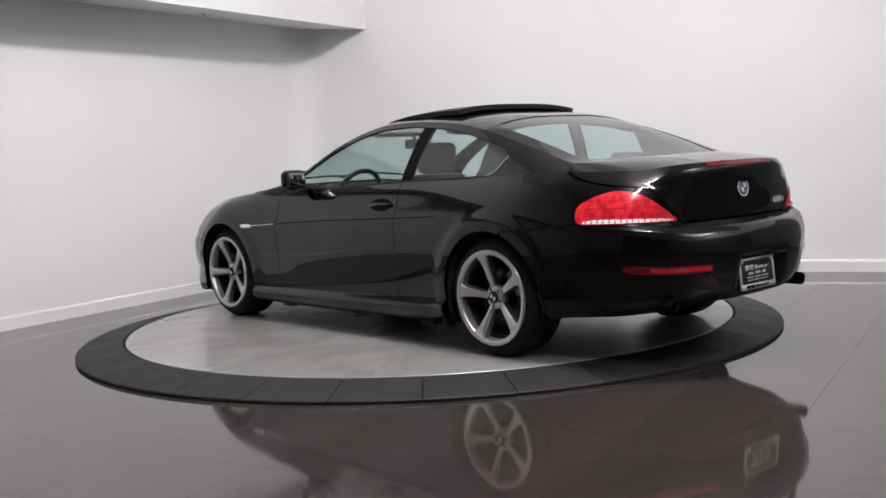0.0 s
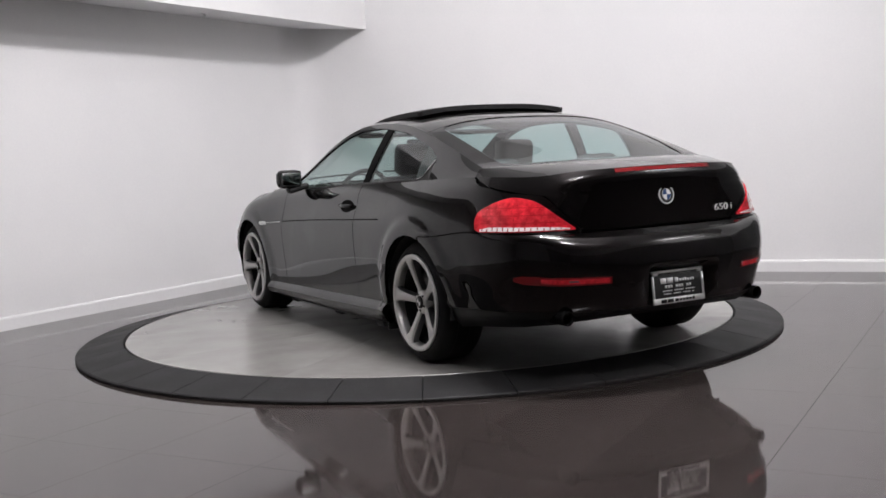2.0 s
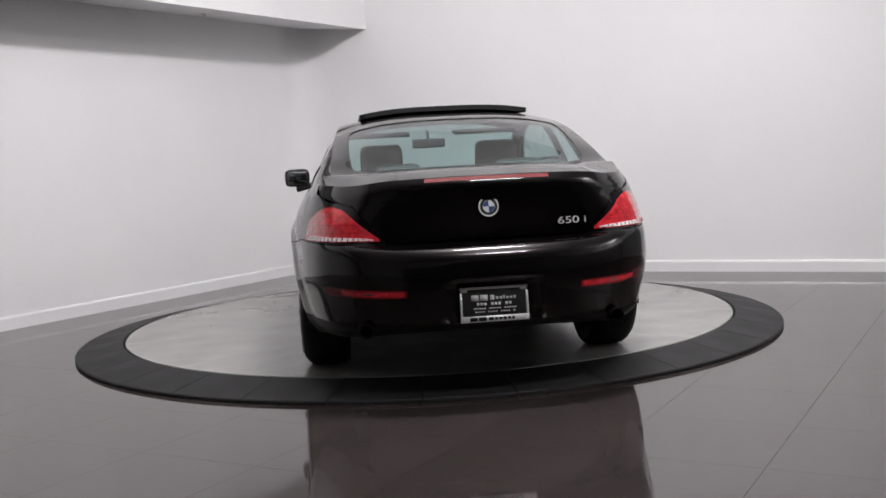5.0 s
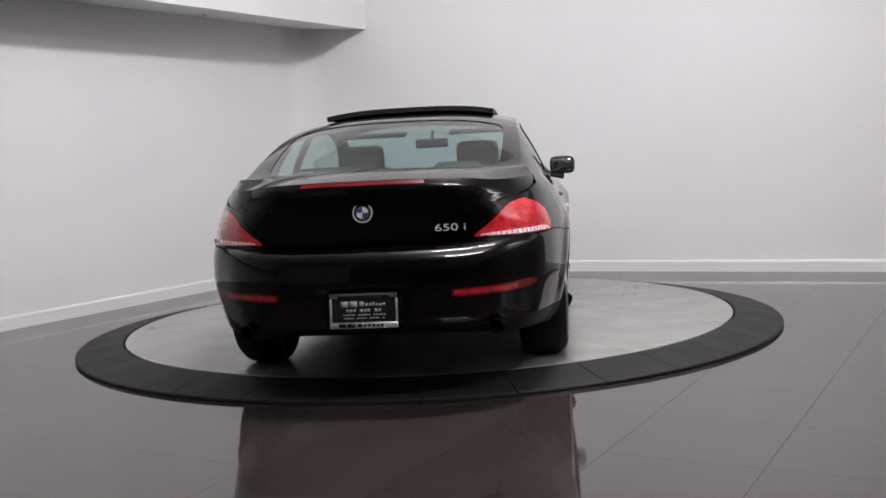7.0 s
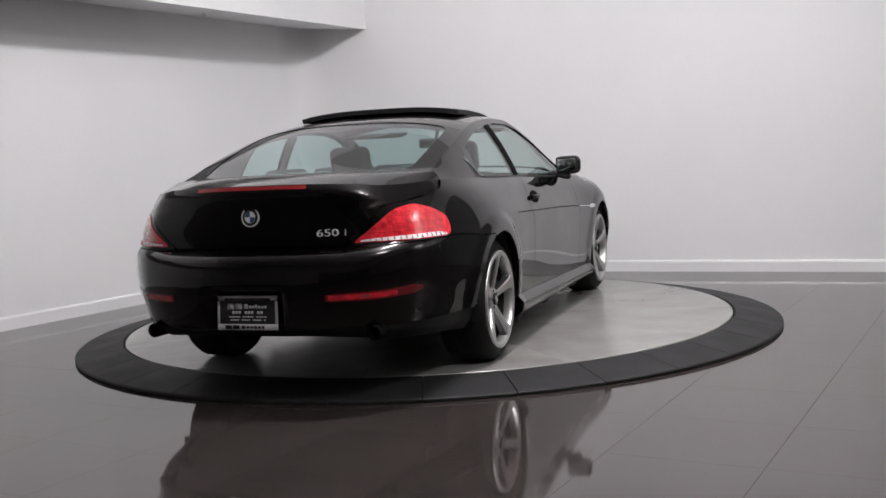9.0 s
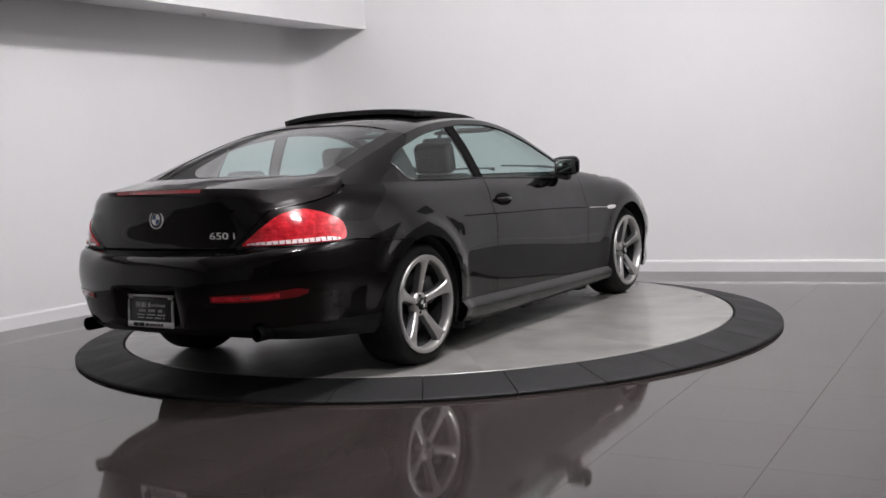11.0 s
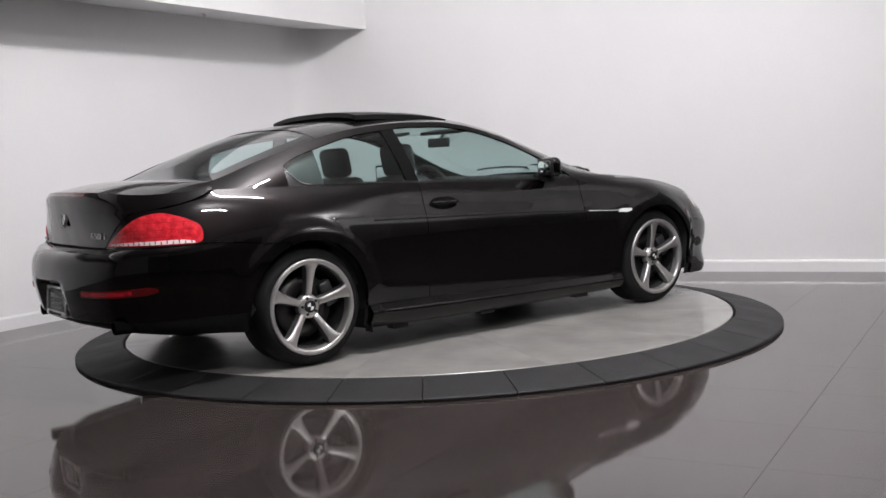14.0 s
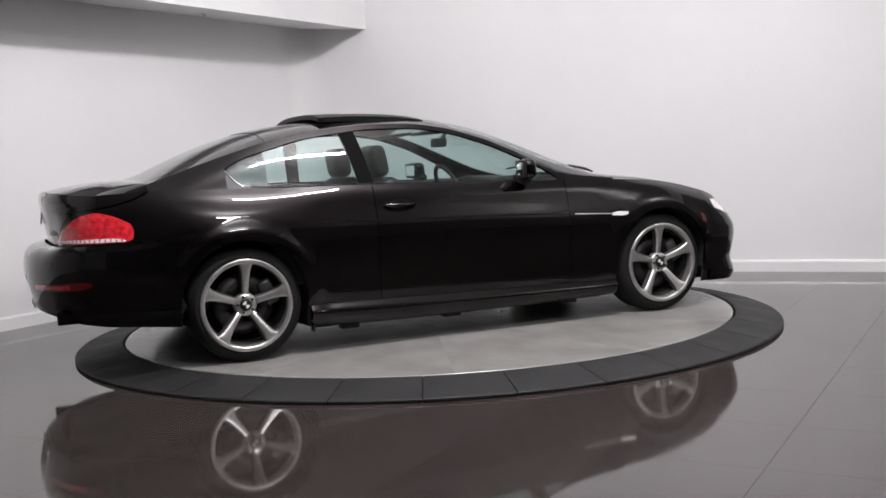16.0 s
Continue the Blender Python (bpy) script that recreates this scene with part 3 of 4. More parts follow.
def pane(y0, y1, name):
    """Glass between two slanted lines given as (y at the belt, y at the rail)."""
    grid = []
    for i in range(25):
        t = i / 24
        col = []
        for k in range(9):
            v = k / 8
            yb, yt = y0[0] + (y1[0] - y0[0]) * t, y0[1] + (y1[1] - y0[1]) * t
            y = yb + (yt - yb) * v
            z = WLOW(y) + (WTOP(y) - WLOW(y)) * v
            col.append(gside(y, f_of_z(y, z), -0.008))
        grid.append(col)
    both(name, grid, M_GLASS, depth=0)


pane((-.045, -.045), (PIL_LO[0], PIL_HI[0]), "quarter_window")
pane((PIL_LO[1], PIL_HI[1]), (2.05, 2.05), "door_window")
grid = []
for i in range(4):
    t = i / 3
    col = []
    for k in range(9):
        v = k / 8
        y = (PIL_LO[0] + (PIL_LO[1] - PIL_LO[0]) * t) * (1 - v) + (PIL_HI[0] + (PIL_HI[1] - PIL_HI[0]) * t) * v
        col.append(gside(y, f_of_z(y, WLOW(y)) * (1 - v) + f_of_z(y, WTOP(y)) * v, -0.004))
    grid.append(col)
both("centre_pillar", grid, M_DULL, depth=0.02)
# roof, windscreen, rear window
RG0, RG1, WS0, WS1 = -.47, .215, 1.43, 2.47
US = [k / 24 for k in range(49)]
REAR_U = pchip([(RG0, .29), (RG0 + .012, .215), (RG0 + .035, .175), (RG0 + .08, .155), (RG1 - .08, .125), (RG1 - .03, .14), (RG1, .18)])
part("roof", sheet([[gtop(y, u) for u in US] for y in np.linspace(RG1 + .004, WS0 - .004, 30)], 0.015), M_PAINT, car)
both("windscreen_pillar", [[gtop(y, u) for u in (0, .03, .06, .09)] for y in np.linspace(WS0, WS1, 20)], M_PAINT, depth=0.012)
part("windscreen", sheet([[gtop(y, u, -.004) for u in np.linspace(.09, 1.91, 33)] for y in np.linspace(WS0, WS1, 20)], 0), M_GLASS, car, "slightly tinted windscreen")
both("window_pillar", [[gtop(y, u) for u in np.linspace(0, REAR_U(y), 8)] for y in np.linspace(RG0, RG1, 24)], M_PAINT, depth=0.012)
part("rear_window", sheet([[gtop(y, u, -.004) for u in np.linspace(REAR_U(y), 2 - REAR_U(y), 33)] for y in np.linspace(RG0, RG1, 24)], 0), M_GLASS_REAR, car, "teal-tinted rear window")
# deck between the tail's top edge and the rear window, bonnet between the nose and the windscreen


def top_columns(s_list, y_end, bulge, n=12):
    grid = []
    s_edge = s_list[-1]
    for s in s_list:
        a = Vector(surf(s, z_top(s)))
        u = 1 - s / s_edge
        b = Vector(gtop(y_end, u))
        grid.append([tuple(a.lerp(b, k / n) + Vector((0, 0, bulge * math.sin(math.pi * k / n)))) for k in range(n + 1)])
    return grid


def tail_columns():
    s_end = s_y(-.47)
    while surf(s_end, z_top(s_end))[1] > -.47:
        s_end -= 0.002
    return s_end


S_TAIL = tail_columns()
tail = top_columns(list(np.linspace(0, S_TAIL, 44)), -.47, 0.018)
S_LID = s_y(-.50)
n_lid = int(S_LID / S_TAIL * 43)
lid_face = lambda s: section(abs(s))[0][6] + 0.004
# boot lid: the upright face and the deck
bm = bmesh.new()
grid = []
for i in range(41):
    a = -1 + 2 * i / 40
    col = []
    for k in range(15):
        v = k / 14
        z = .718 + (.985 - .718) * v
        edge = float(np.interp(z, [.718, .80, .89, .925, .955, .985], [s_x(.49), s_x(.59), s_x(.685), s_y(-.68), s_y(-.56), s_y(-.505)]))
        s = a * edge
        col.append(surf(s, min(lid_face(s) + (z_top(s) - lid_face(s)) * v, z_top(s))))
    grid.append(col)
sheet(grid, 0.02, bm)
half = tail[:n_lid + 1]
sheet([[(-p[0], p[1], p[2]) for p in r] for r in half[:0:-1]] + half, 0.012, bm)
part("boot_lid", bm, M_PAINT, car)
both("rear_shoulder", tail[n_lid:], M_PAINT, depth=0.012)


def nose_start():
    s = s_y(2.47)
    while surf(s, z_top(s))[1] < 2.47:
        s += 0.002
    return s


S_NOSE = nose_start()
grid = []
for i in range(45):
    s = S_NOSE + (SMAX - S_NOSE) * i / 44
    a = Vector(surf(s, z_top(s)))
    u = (s - S_NOSE) / (SMAX - S_NOSE)
    b = Vector(gtop(2.47, u, -0.004))
    grid.append([tuple(a.lerp(b, k / 14) + Vector((0, 0, 0.05 * u * math.sin(math.pi * k / 14)))) for k in range(15)])
part("bonnet", sheet(grid + mirrored(grid[-2::-1]), 0.012), M_PAINT, car)
# wipers parked at the windscreen's foot
for u0, u1 in ((.22, .92), (1.02, 1.72)):
    blade = [gtop(2.43 - .035 * k / 12, u0 + (u1 - u0) * k / 12, .014) for k in range(13)]
    wp = part("wiper", tube(blade, .007, 6), M_BLACK, car, "black wiper parked on the windscreen")
    part("wiper_arm", tube([gtop(2.455, u0 + .02, .012), gtop(2.44, u0 + .12, .024), gtop(2.425, (u0 + u1) / 2, .024)], .006, 6), M_BLACK, wp)
# tilted glass sunroof
bm = bmesh.new()
top, low = [], []
for i in range(13):
    y = .60 + .68 * i / 12
    up = 0.002 + 0.036 * (1 - i / 12) ** 0.85
    top.append([gtop(y, 1 + w, up + 0.006 * (1 - abs(w) ** 4)) for w in np.linspace(-.80, .80, 25)])
    low.append([gtop(y, 1 + w, up - 0.028) for w in np.linspace(-.80, .80, 25)])
sheet(top, 0.028, bm)
part("sunroof", bm, M_BLACK, car, "black glass sunroof panel tilted up at the rear")

# ---------- car: wheels ----------
def wheel(width, name="wheel"):
    """A wheel whose outer face looks along +x and lies at x = 0."""
    w = empty(name)
    shoulder = 0.020
    prof = [(-width + .03, .245), (-width + .01, .29), (-width + .012, .315), (-width + .035, .331), (-width / 2, WHEEL_R), (-.035 - shoulder, .332), (-.012 - shoulder, .318), (-.004 - shoulder * .3, .295), (-.004, .272), (-.012, .2635), (-.03, .262)]
    tyre = part("tyre", lathe(prof, 64), M_RUBBER, w)
    # grooves on the tread
    for gx in (-width * .35, -width * .62):
        part("tread_groove", lathe([(gx - .004, WHEEL_R + .0006), (gx + .004, WHEEL_R + .0006)], 64), M_LINER, tyre)
    rim = part("rim", lathe([(-.03, .262), (-.008, .2675), (.001, .2665), (.004, .263), (.003, .243), (-.003, .2385), (-.02, .236), (-.05, .234)], 64), M_ALLOY, w, "polished silver rim edge")
    # black barrel and closing disc: the shade between the spokes as colour
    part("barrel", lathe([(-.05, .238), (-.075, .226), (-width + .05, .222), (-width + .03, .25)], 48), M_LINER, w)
    part("dark_backing", lathe([(-width + .06, .222), (-width + .06, .02)], 32), M_LINER, w)
    part("brake_disc", lathe([(-.105, .175), (-.105, .07), (-.12, .07), (-.12, .175)], 40, close=True), M_STEEL, w)
    part("caliper", box((.06, .08, .15), pose(-.098, .145, .06, 24, 0, 0), .014), M_ALLOY_DARK, w)
    # five flared spokes with dished flanks
    prof_s = [(.050, .020, -.040), (.085, .0175, -.032), (.13, .0195, -.021), (.18, .024, -.009), (.210, .029, -.002), (.228, .037, .002), (.240, .050, .002), (.246, .060, .001)]
    bm = bmesh.new()
    rows = []
    for r, hw, x in prof_s:
        rows.append([bm.verts.new((x - .028, -hw - .004, r)), bm.verts.new((x - .006, -hw, r)), bm.verts.new((x, -hw * .72, r)), bm.verts.new((x - .003, 0, r)),
                     bm.verts.new((x, hw * .72, r)), bm.verts.new((x - .006, hw, r)), bm.verts.new((x - .028, hw + .004, r))])
    for a, b in zip(rows, rows[1:]):
        for k in range(6):
            bm.faces.new((a[k], a[k + 1], b[k + 1], b[k]))
        bm.faces.new((a[6], a[0], b[0], b[6]))
    bm.faces.new(rows[0]), bm.faces.new(rows[-1][::-1])
    bmesh.ops.recalc_face_normals(bm, faces=bm.faces)
    sp = part("spoke", bm, M_ALLOY, w)
    sides = bmesh.new()
    for sgn in (-1, 1):
        rr = [[sides.verts.new((x - .010, sgn * (hw + .001), r)), sides.verts.new((x - .040, sgn * (hw + .009), r))] for r, hw, x in prof_s]
        for a, b in zip(rr, rr[1:]):
            sides.faces.new((a[0], a[1], b[1], b[0]))
    sd = part("spoke_flank", sides, M_ALLOY_DARK, sp)
    for k in range(1, 5):
        o = new("spoke", sp.data)
        o.parent = w
        o.matrix_basis = pose(0, 0, 0, 72 * k)
        o2 = new("spoke_flank", sd.data)
        o2.parent = o
    part("hub", lathe([(-.082, .07), (-.044, .066), (-.036, .056), (-.034, .036), (-.034, .001)], 40), M_ALLOY, w)
    cap = part("centre_cap", lathe([(-.034, .035), (-.026, .034), (-.024, .031), (-.024, .001)], 32), M_BLACK, w)
    for k in range(4):
        bm = bmesh.new()
        c = bm.verts.new((-.0232, 0, 0))
        arc = [bm.verts.new((-.0232, .021 * math.cos(radians(90 * k + 15 * j)), .021 * math.sin(radians(90 * k + 15 * j)))) for j in range(7)]
        for a, b in zip(arc, arc[1:]):
            bm.faces.new((c, a, b))
        part("cap_quarter", bm, M_BADGE_WHITE if k % 2 else M_BLACK, cap)
    bolt = None
    for k in range(5):
        a = radians(72 * k + 36)
        bm = lathe([(-.042, .008), (-.032, .008), (-.032, .001)], 10)
        bmesh.ops.translate(bm, vec=(0, .047 * math.cos(a), .047 * math.sin(a)), verts=bm.verts)
        part("wheel_bolt", bm, M_BLACK, w)
    return w


def put_wheel(w, x, y, side, spin):
    w.parent = car
    w.matrix_basis = pose(side * x, y, WHEEL_R * WHEEL_K, 0, 0, 0 if side > 0 else 180) @ pose(0, 0, 0, spin) @ Matrix.Scale(WHEEL_K, 4)


FACE_X, WHEEL_K = 0.907, 0.978
w1 = wheel(0.27)
put_wheel(w1, FACE_X, 0.0, 1, -2)
for (yy, side, spin) in ((2.78, 1, 3), (0.0, -1, 12), (2.78, -1, 20)):
    w2 = copy_thing(w1, Matrix())
    put_wheel(w2, FACE_X - (0.005 if yy else 0), yy, side, spin)

# ---------- car: lamps, badges and trim ----------
def s_at(value, z, axis):
    """Arc length where the body surface at height z has that x (axis 0, at the tail) or that y (axis 1)."""
    lo, hi = 0.0, s_y(0.0) if axis == 0 else SMAX
    for _ in range(40):
        mid = (lo + hi) / 2
        if surf(mid, z)[axis] < value:
            lo = mid
        else:
            hi = mid
    return (lo + hi) / 2


S0, S1 = s_at(.503, .735, 0), s_at(-.572, .75, 1)
LAMP_TOP = pchip([(S0, .733), (s_at(.595, .80, 0), .803), (s_at(.672, .87, 0), .872), (s_at(-.75, .86, 1), .885), (s_at(-.68, .85, 1), .868), (s_at(-.62, .82, 1), .841), (s_at(-.588, .8, 1), .822), (S1 - .006, .804), (S1, .785)])
LOW = pchip([(S0, .7225), (S1 - .06, .7225), (S1 - .02, .730), (S1 - .005, .742), (S1, .760)])
cols = list(np.linspace(S0, S1 - .03, 26)) + [S1 - .02, S1 - .012, S1 - .006, S1 - .002, S1]
grid = side_grid(cols, LOW, LAMP_TOP, 12, 0.006)
for sx in (1, -1):
    lamp = part("tail_light", sheet(grid if sx > 0 else mirrored(grid), 0.014), M_RED, car, "red tail light with a clear toothed strip")
    # bright toothed strip along the lower edge
    sc = list(np.linspace(S0 + .03, S1 - .045, 30))
    strip_top = pchip([(S0, .729), (S0 + .10, .740), (S1 - .12, .747), (S1 - .04, .736)])
    g2 = side_grid(sc, lambda s: .7275, lambda s: min(strip_top(s), LAMP_TOP(s) - .004), 2, 0.0085)
    part("clear_strip", sheet(g2 if sx > 0 else mirrored(g2), 0.004), M_CLEAR, lamp, "clear strip of reflectors")
    for k in range(16):
        s = S0 + .05 + (S1 - S0 - .115) * k / 15
        g3 = side_grid([s, s + .0055], lambda s: .7265 + (.004 if k % 2 else 0), lambda s: strip_top(s) + .001 - (0 if k % 2 else .005), 1, 0.0105)
        part("tooth", sheet(g3 if sx > 0 else mirrored(g3), 0.004), M_RED_DEEP, lamp)
    # light guides inside, dark rows across the lens, crossed by short ribs
    for k in range(3):
        z0 = .763 + .036 * k
        a = s_at(.555 + .033 * k, z0, 0) + .012
        b = s_at(-.61, z0, 1)
        g4 = side_grid(list(np.linspace(a, b, 14)), lambda s: z0, lambda s: z0 + .002, 1, 0.0068)
        part("light_guide", sheet(g4 if sx > 0 else mirrored(g4), 0.002), M_RED_DEEP, lamp)
        for q in range(6):
            s = a + (b - a) * (q + .6) / 6.4
            gq = side_grid([s, s + .0025], lambda s: z0 + .011, lambda s: z0 + .024, 1, 0.0068)
            if z0 + .03 < LAMP_TOP(s) - .006:
                part("lens_rib", sheet(gq if sx > 0 else mirrored(gq), 0.002), M_RED_DEEP, lamp)
    # low reflectors in the bumper
    ra, rb = s_at(.400, .47, 0), s_at(-.80, .49, 1)
    mid = pchip([(ra, .484), ((ra + rb) / 2, .487), (rb, .500)])
    hw = pchip([(ra, .015), (ra + .05, .018), (rb - .06, .020), (rb, .008)])
    g5 = side_grid(list(np.linspace(ra, rb, 20)), lambda s: mid(s) - hw(s), lambda s: mid(s) + hw(s), 4, 0.004)
    rf = part("bumper_reflector", sheet(g5 if sx > 0 else mirrored(g5), 0.01), M_RED_DARK, car, "narrow red reflector strip")
    gb = side_grid(list(np.linspace(ra + .012, rb - .14, 12)), lambda s: mid(s) - .011, lambda s: mid(s) + .011, 2, 0.0050)
    part("reflector_core", sheet(gb if sx > 0 else mirrored(gb), 0.002), M_RED, rf, "bright red reflector core")
    g6 = side_grid(list(np.linspace(ra + .16, ra + .205, 4)), lambda s: mid(s) - .003, lambda s: mid(s) + .005, 1, 0.0062)
    part("reversing_lens", sheet(g6 if sx > 0 else mirrored(g6), 0.003), M_ALLOY_DARK, rf)
    # black strip painting the side crease's shade, gill and its thin chrome line
    a, b = s_y(.43), s_y(2.30)
    zz = pchip([(s_y(.40), .760), (s_y(.9), .742), (s_y(1.65), .716), (s_y(2.52), .668)])
    for s_a, s_b, nm in ((a, S_DOOR_R - .004, "crease_shade"), (S_DOOR_R + .004, S_DOOR_F - .004, "crease_shade")):
        g7 = side_grid(list(np.linspace(s_a, s_b, 24)), lambda s: zz(s) - .0026, lambda s: zz(s) + .0026, 2, 0.0015)
        part(nm, sheet(g7 if sx > 0 else mirrored(g7), 0.003), M_DULL, car, "thin black strip for the shade of the side crease")
    g8 = side_grid(list(np.linspace(s_y(2.13), s_y(2.39), 8)), lambda s: zz(s) - .0018, lambda s: zz(s) + .0018, 1, 0.003)
    part("chrome_line", sheet(g8 if sx > 0 else mirrored(g8), 0.004), M_SILVER, car, "thin chrome line")
    g9 = side_grid(list(np.linspace(s_y(2.395), s_y(2.51), 10)), lambda s: zz(s) - .013 + .32 * max(0, s - s_y(2.475)), lambda s: zz(s) + .014 - .30 * max(0, s_y(2.43) - s), 3, 0.006)
    gill = part("side_repeater", sheet(g9 if sx > 0 else mirrored(g9), 0.008), M_SILVER, car, "silver side vent with a clear repeater")
    # amber marker ahead of the front wheel
    ga = side_grid(list(np.linspace(s_y(3.105), s_y(3.145), 5)), lambda s: .55 + (s_y(3.17) - s) * .5, lambda s: .60 + (s_y(3.17) - s) * .5, 2, 0.003)
    part("side_marker", sheet(ga if sx > 0 else mirrored(ga), 0.004), M_AMBER, car, "small amber side marker")
    # headlamp at the wing's front corner
    ha, hb = s_y(3.27), s_y(3.58)
    hz = pchip([(ha, .715), ((ha + hb) / 2, .70), (hb, .66)])
    hl = pchip([(ha, .655), ((ha + hb) / 2, .60), (hb, .575)])
    gh = side_grid(list(np.linspace(ha, hb, 14)), lambda s: hl(s), lambda s: hz(s), 6, 0.004)
    part("headlamp", sheet(gh if sx > 0 else mirrored(gh), 0.01), M_CLEAR, car, "clear headlamp with bright reflector")
    # door handle over a flat black patch that paints the recess's shade
    hy = 0.955
    gr = []
    for i in range(13):
        a_ = math.pi * i / 12
        yv = hy + .105 * math.cos(a_)
        h_ = .036 * math.sin(a_) + .0015
        gr.append([surf(s_y(yv), .822 - h_ + 2 * h_ * k / 4, .0015) for k in range(5)])
    dh = part("door_handle", sheet(gr if sx > 0 else mirrored(gr), 0.002), M_DULL, car, "pull handle over a black patch for its recess's shade")
    pts = []
    for i in range(11):
        yv = hy - .095 + .19 * i / 10
        p = Vector(surf(s_y(yv), .824, .010 + .020 * math.sin(math.pi * i / 10)))
        pts.append((p.x * sx, p.y, p.z))
    part("grip", tube(pts, .0115, 10), M_PAINT, dh)
    # exhaust tail pipe
    bm = lathe([(0, .031), (.004, .035), (.13, .035), (.13, .030), (.006, .030), (.02, .027)], 24)
    bmesh.ops.rotate(bm, cent=(0, 0, 0), matrix=Euler((0, 0, radians(90))).to_matrix(), verts=bm.verts)
    bmesh.ops.translate(bm, vec=(sx * .592, -.980, .312), verts=bm.verts)
    part("tail_pipe", bm, M_DULL, car, "dark round exhaust tail pipe")
    # mirror on the door
    mx = .897 if sx > 0 else .930
    mr = part("door_mirror", box((.176, .090, .124), pose(sx * mx, 1.797, .993, 0, 0, sx * -8), .042, 6), M_PAINT, car)
    part("mirror_bezel", box((.160, .020, .108), pose(sx * mx, 1.758, .993, 0, 0, sx * -8), .009, 3), M_BLACK, mr)
    part("mirror_glass", box((.132, .006, .082), pose(sx * (mx - .002), 1.7485, .993, 0, 0, sx * -8), .0025), M_MIRROR, mr, "silvered mirror glass")
    part("mirror_foot", box((.15, .07, .04), pose(sx * (mx - .062), 1.80, .928, 0, sx * 14, 0), .014, 3), M_BLACK, mr)
    # jacking pads under the sill
    for jy in (.62, 1.28, 2.10):
        part("jacking_pad", box((.07, .11, .03), pose(sx * .80, jy, .131), .006), M_LINER, car)
    # mud flap edge behind the front wheel and in front of the rear wheel
    part("mud_flap", box((.07, .010, .07), pose(sx * .86, .383, .165), .003), M_BLACK, car)

# third brake light in the lid's lip
g = side_grid(list(np.linspace(s_at(.29, .98, 0), 0, 16)), lambda s: z_top(s) - .020, lambda s: z_top(s) - .003, 2, 0.003)
part("brake_light", sheet(g + mirrored(g[-2::-1]), 0.006), M_RED_DARK, car, "long narrow dark red third brake light")

# round badge on the boot lid
pb = Vector(surf(0, .858, .001))
badge = empty("badge")
badge.parent = car
badge.matrix_basis = Matrix.Translation(pb) @ pose(0, 0, 0, 0, 0, -90) @ pose(0, 0, 0, 0, -6, 0)
part("badge_rim", lathe([(0, .047), (.005, .047), (.007, .044), (.006, .041), (.004, .041)], 40), M_SILVER, badge)
part("badge_band", lathe([(.0045, .0412), (.0058, .028), (.006, .0275)], 40), M_BLACK, badge)
part("badge_ring", lathe([(.0055, .029), (.0075, .0285), (.0075, .0265), (.006, .026)], 40), M_CHROME, badge)
for k in range(4):
    bm = bmesh.new()
    c = bm.verts.new((.0075, 0, 0))
    arc = [bm.verts.new((.0068, .0265 * math.cos(radians(90 * k + 15 * j)), .0265 * math.sin(radians(90 * k + 15 * j)))) for j in range(7)]
    for a, b in zip(arc, arc[1:]):
        bm.faces.new((c, a, b))
    part("badge_quarter", bm, M_BADGE_BLUE if k % 2 else M_BADGE_WHITE, badge)


def lettering(body, size, m, mat, parent, depth=0.003, name="lettering", stretch=1.0):
    cu = bpy.data.curves.new(name, "FONT")
    cu.body, cu.size, cu.extrude, cu.align_x, cu.align_y = body, size, depth, "CENTER", "CENTER"
    tmp = bpy.data.objects.new(name, cu)
    me = bpy.data.meshes.new_from_object(tmp)
    bpy.data.objects.remove(tmp)
    me.transform(m @ Matrix.Diagonal((stretch, 1, 1, 1)))
    me.materials.clear()
    me.materials.append(mat)
    ob = new(name, me)
    ob.parent = parent
    return ob


# model number on the lid
sb = s_at(.40, .772, 0)
pa, pc = Vector(surf(sb - .05, .772)), Vector(surf(sb + .05, .772))
ang = math.degrees(math.atan2(pc.y - pa.y, pc.x - pa.x))
pm = Vector(surf(sb, .772, .004))
lettering("650", .046, Matrix.Translation(pm + Vector((-.022, -.006, 0))) @ pose(0, 0, 0, 0, 0, ang) @ pose(0, 0, 0, 88), M_SILVER, car, .002, "lettering", 1.6)
lettering("i", .046, Matrix.Translation(surf(sb + .068, .772, .004)) @ pose(0, 0, 0, 0, 0, ang) @ pose(0, 0, 0, 88), M_SILVER, car, .002, "lettering", 1.5)

# plate in a silver frame
PY = surf(0, .42)[1] - 0.010
plate = empty("plate")
plate.parent = car
plate.matrix_basis = pose(-.006, PY, .417, -5)
part("plate_face", box((.300, .004, .150), pose(0, 0, 0), .0015), M_PLATE, plate, "black dealer plate with pale print")
fr = bmesh.new()
for sz, cx, cz in (((.316, .012, .028), 0, -.0665), ((.316, .012, .012), 0, .0745), ((.011, .012, .110), -.1525, .0), ((.011, .012, .110), .1525, .0), ((.03, .012, .012), -.137, .064), ((.03, .012, .012), .137, .064)):
    add_box(fr, sz, pose(cx, -.002, cz), .002, 1)
part("plate_frame", fr, M_FRAME, plate, "silver plate frame")
# illegible print and dealer marks as plain bars
PRINT = [(.034, .027, -.088, .030), (.036, .027, -.047, .030), (.020, .022, -.008, .030), (.013, .013, .014, .027), (.012, .012, .031, .027), (.010, .016, .046, .029), (.012, .011, .062, .026), (.012, .011, .079, .026), (.010, .013, .095, .027)]
PRINT += [(.012, .013, -.075 + .0165 * k, .001) for k in range(10) if k not in (3, 7)]
PRINT += [(.0085, .006, -.092 + .0118 * k, -.019) for k in range(17) if k % 6 != 5]
PRINT += [(.0085, .006, -.086 + .0118 * k, -.034) for k in range(16) if k % 5 != 4]
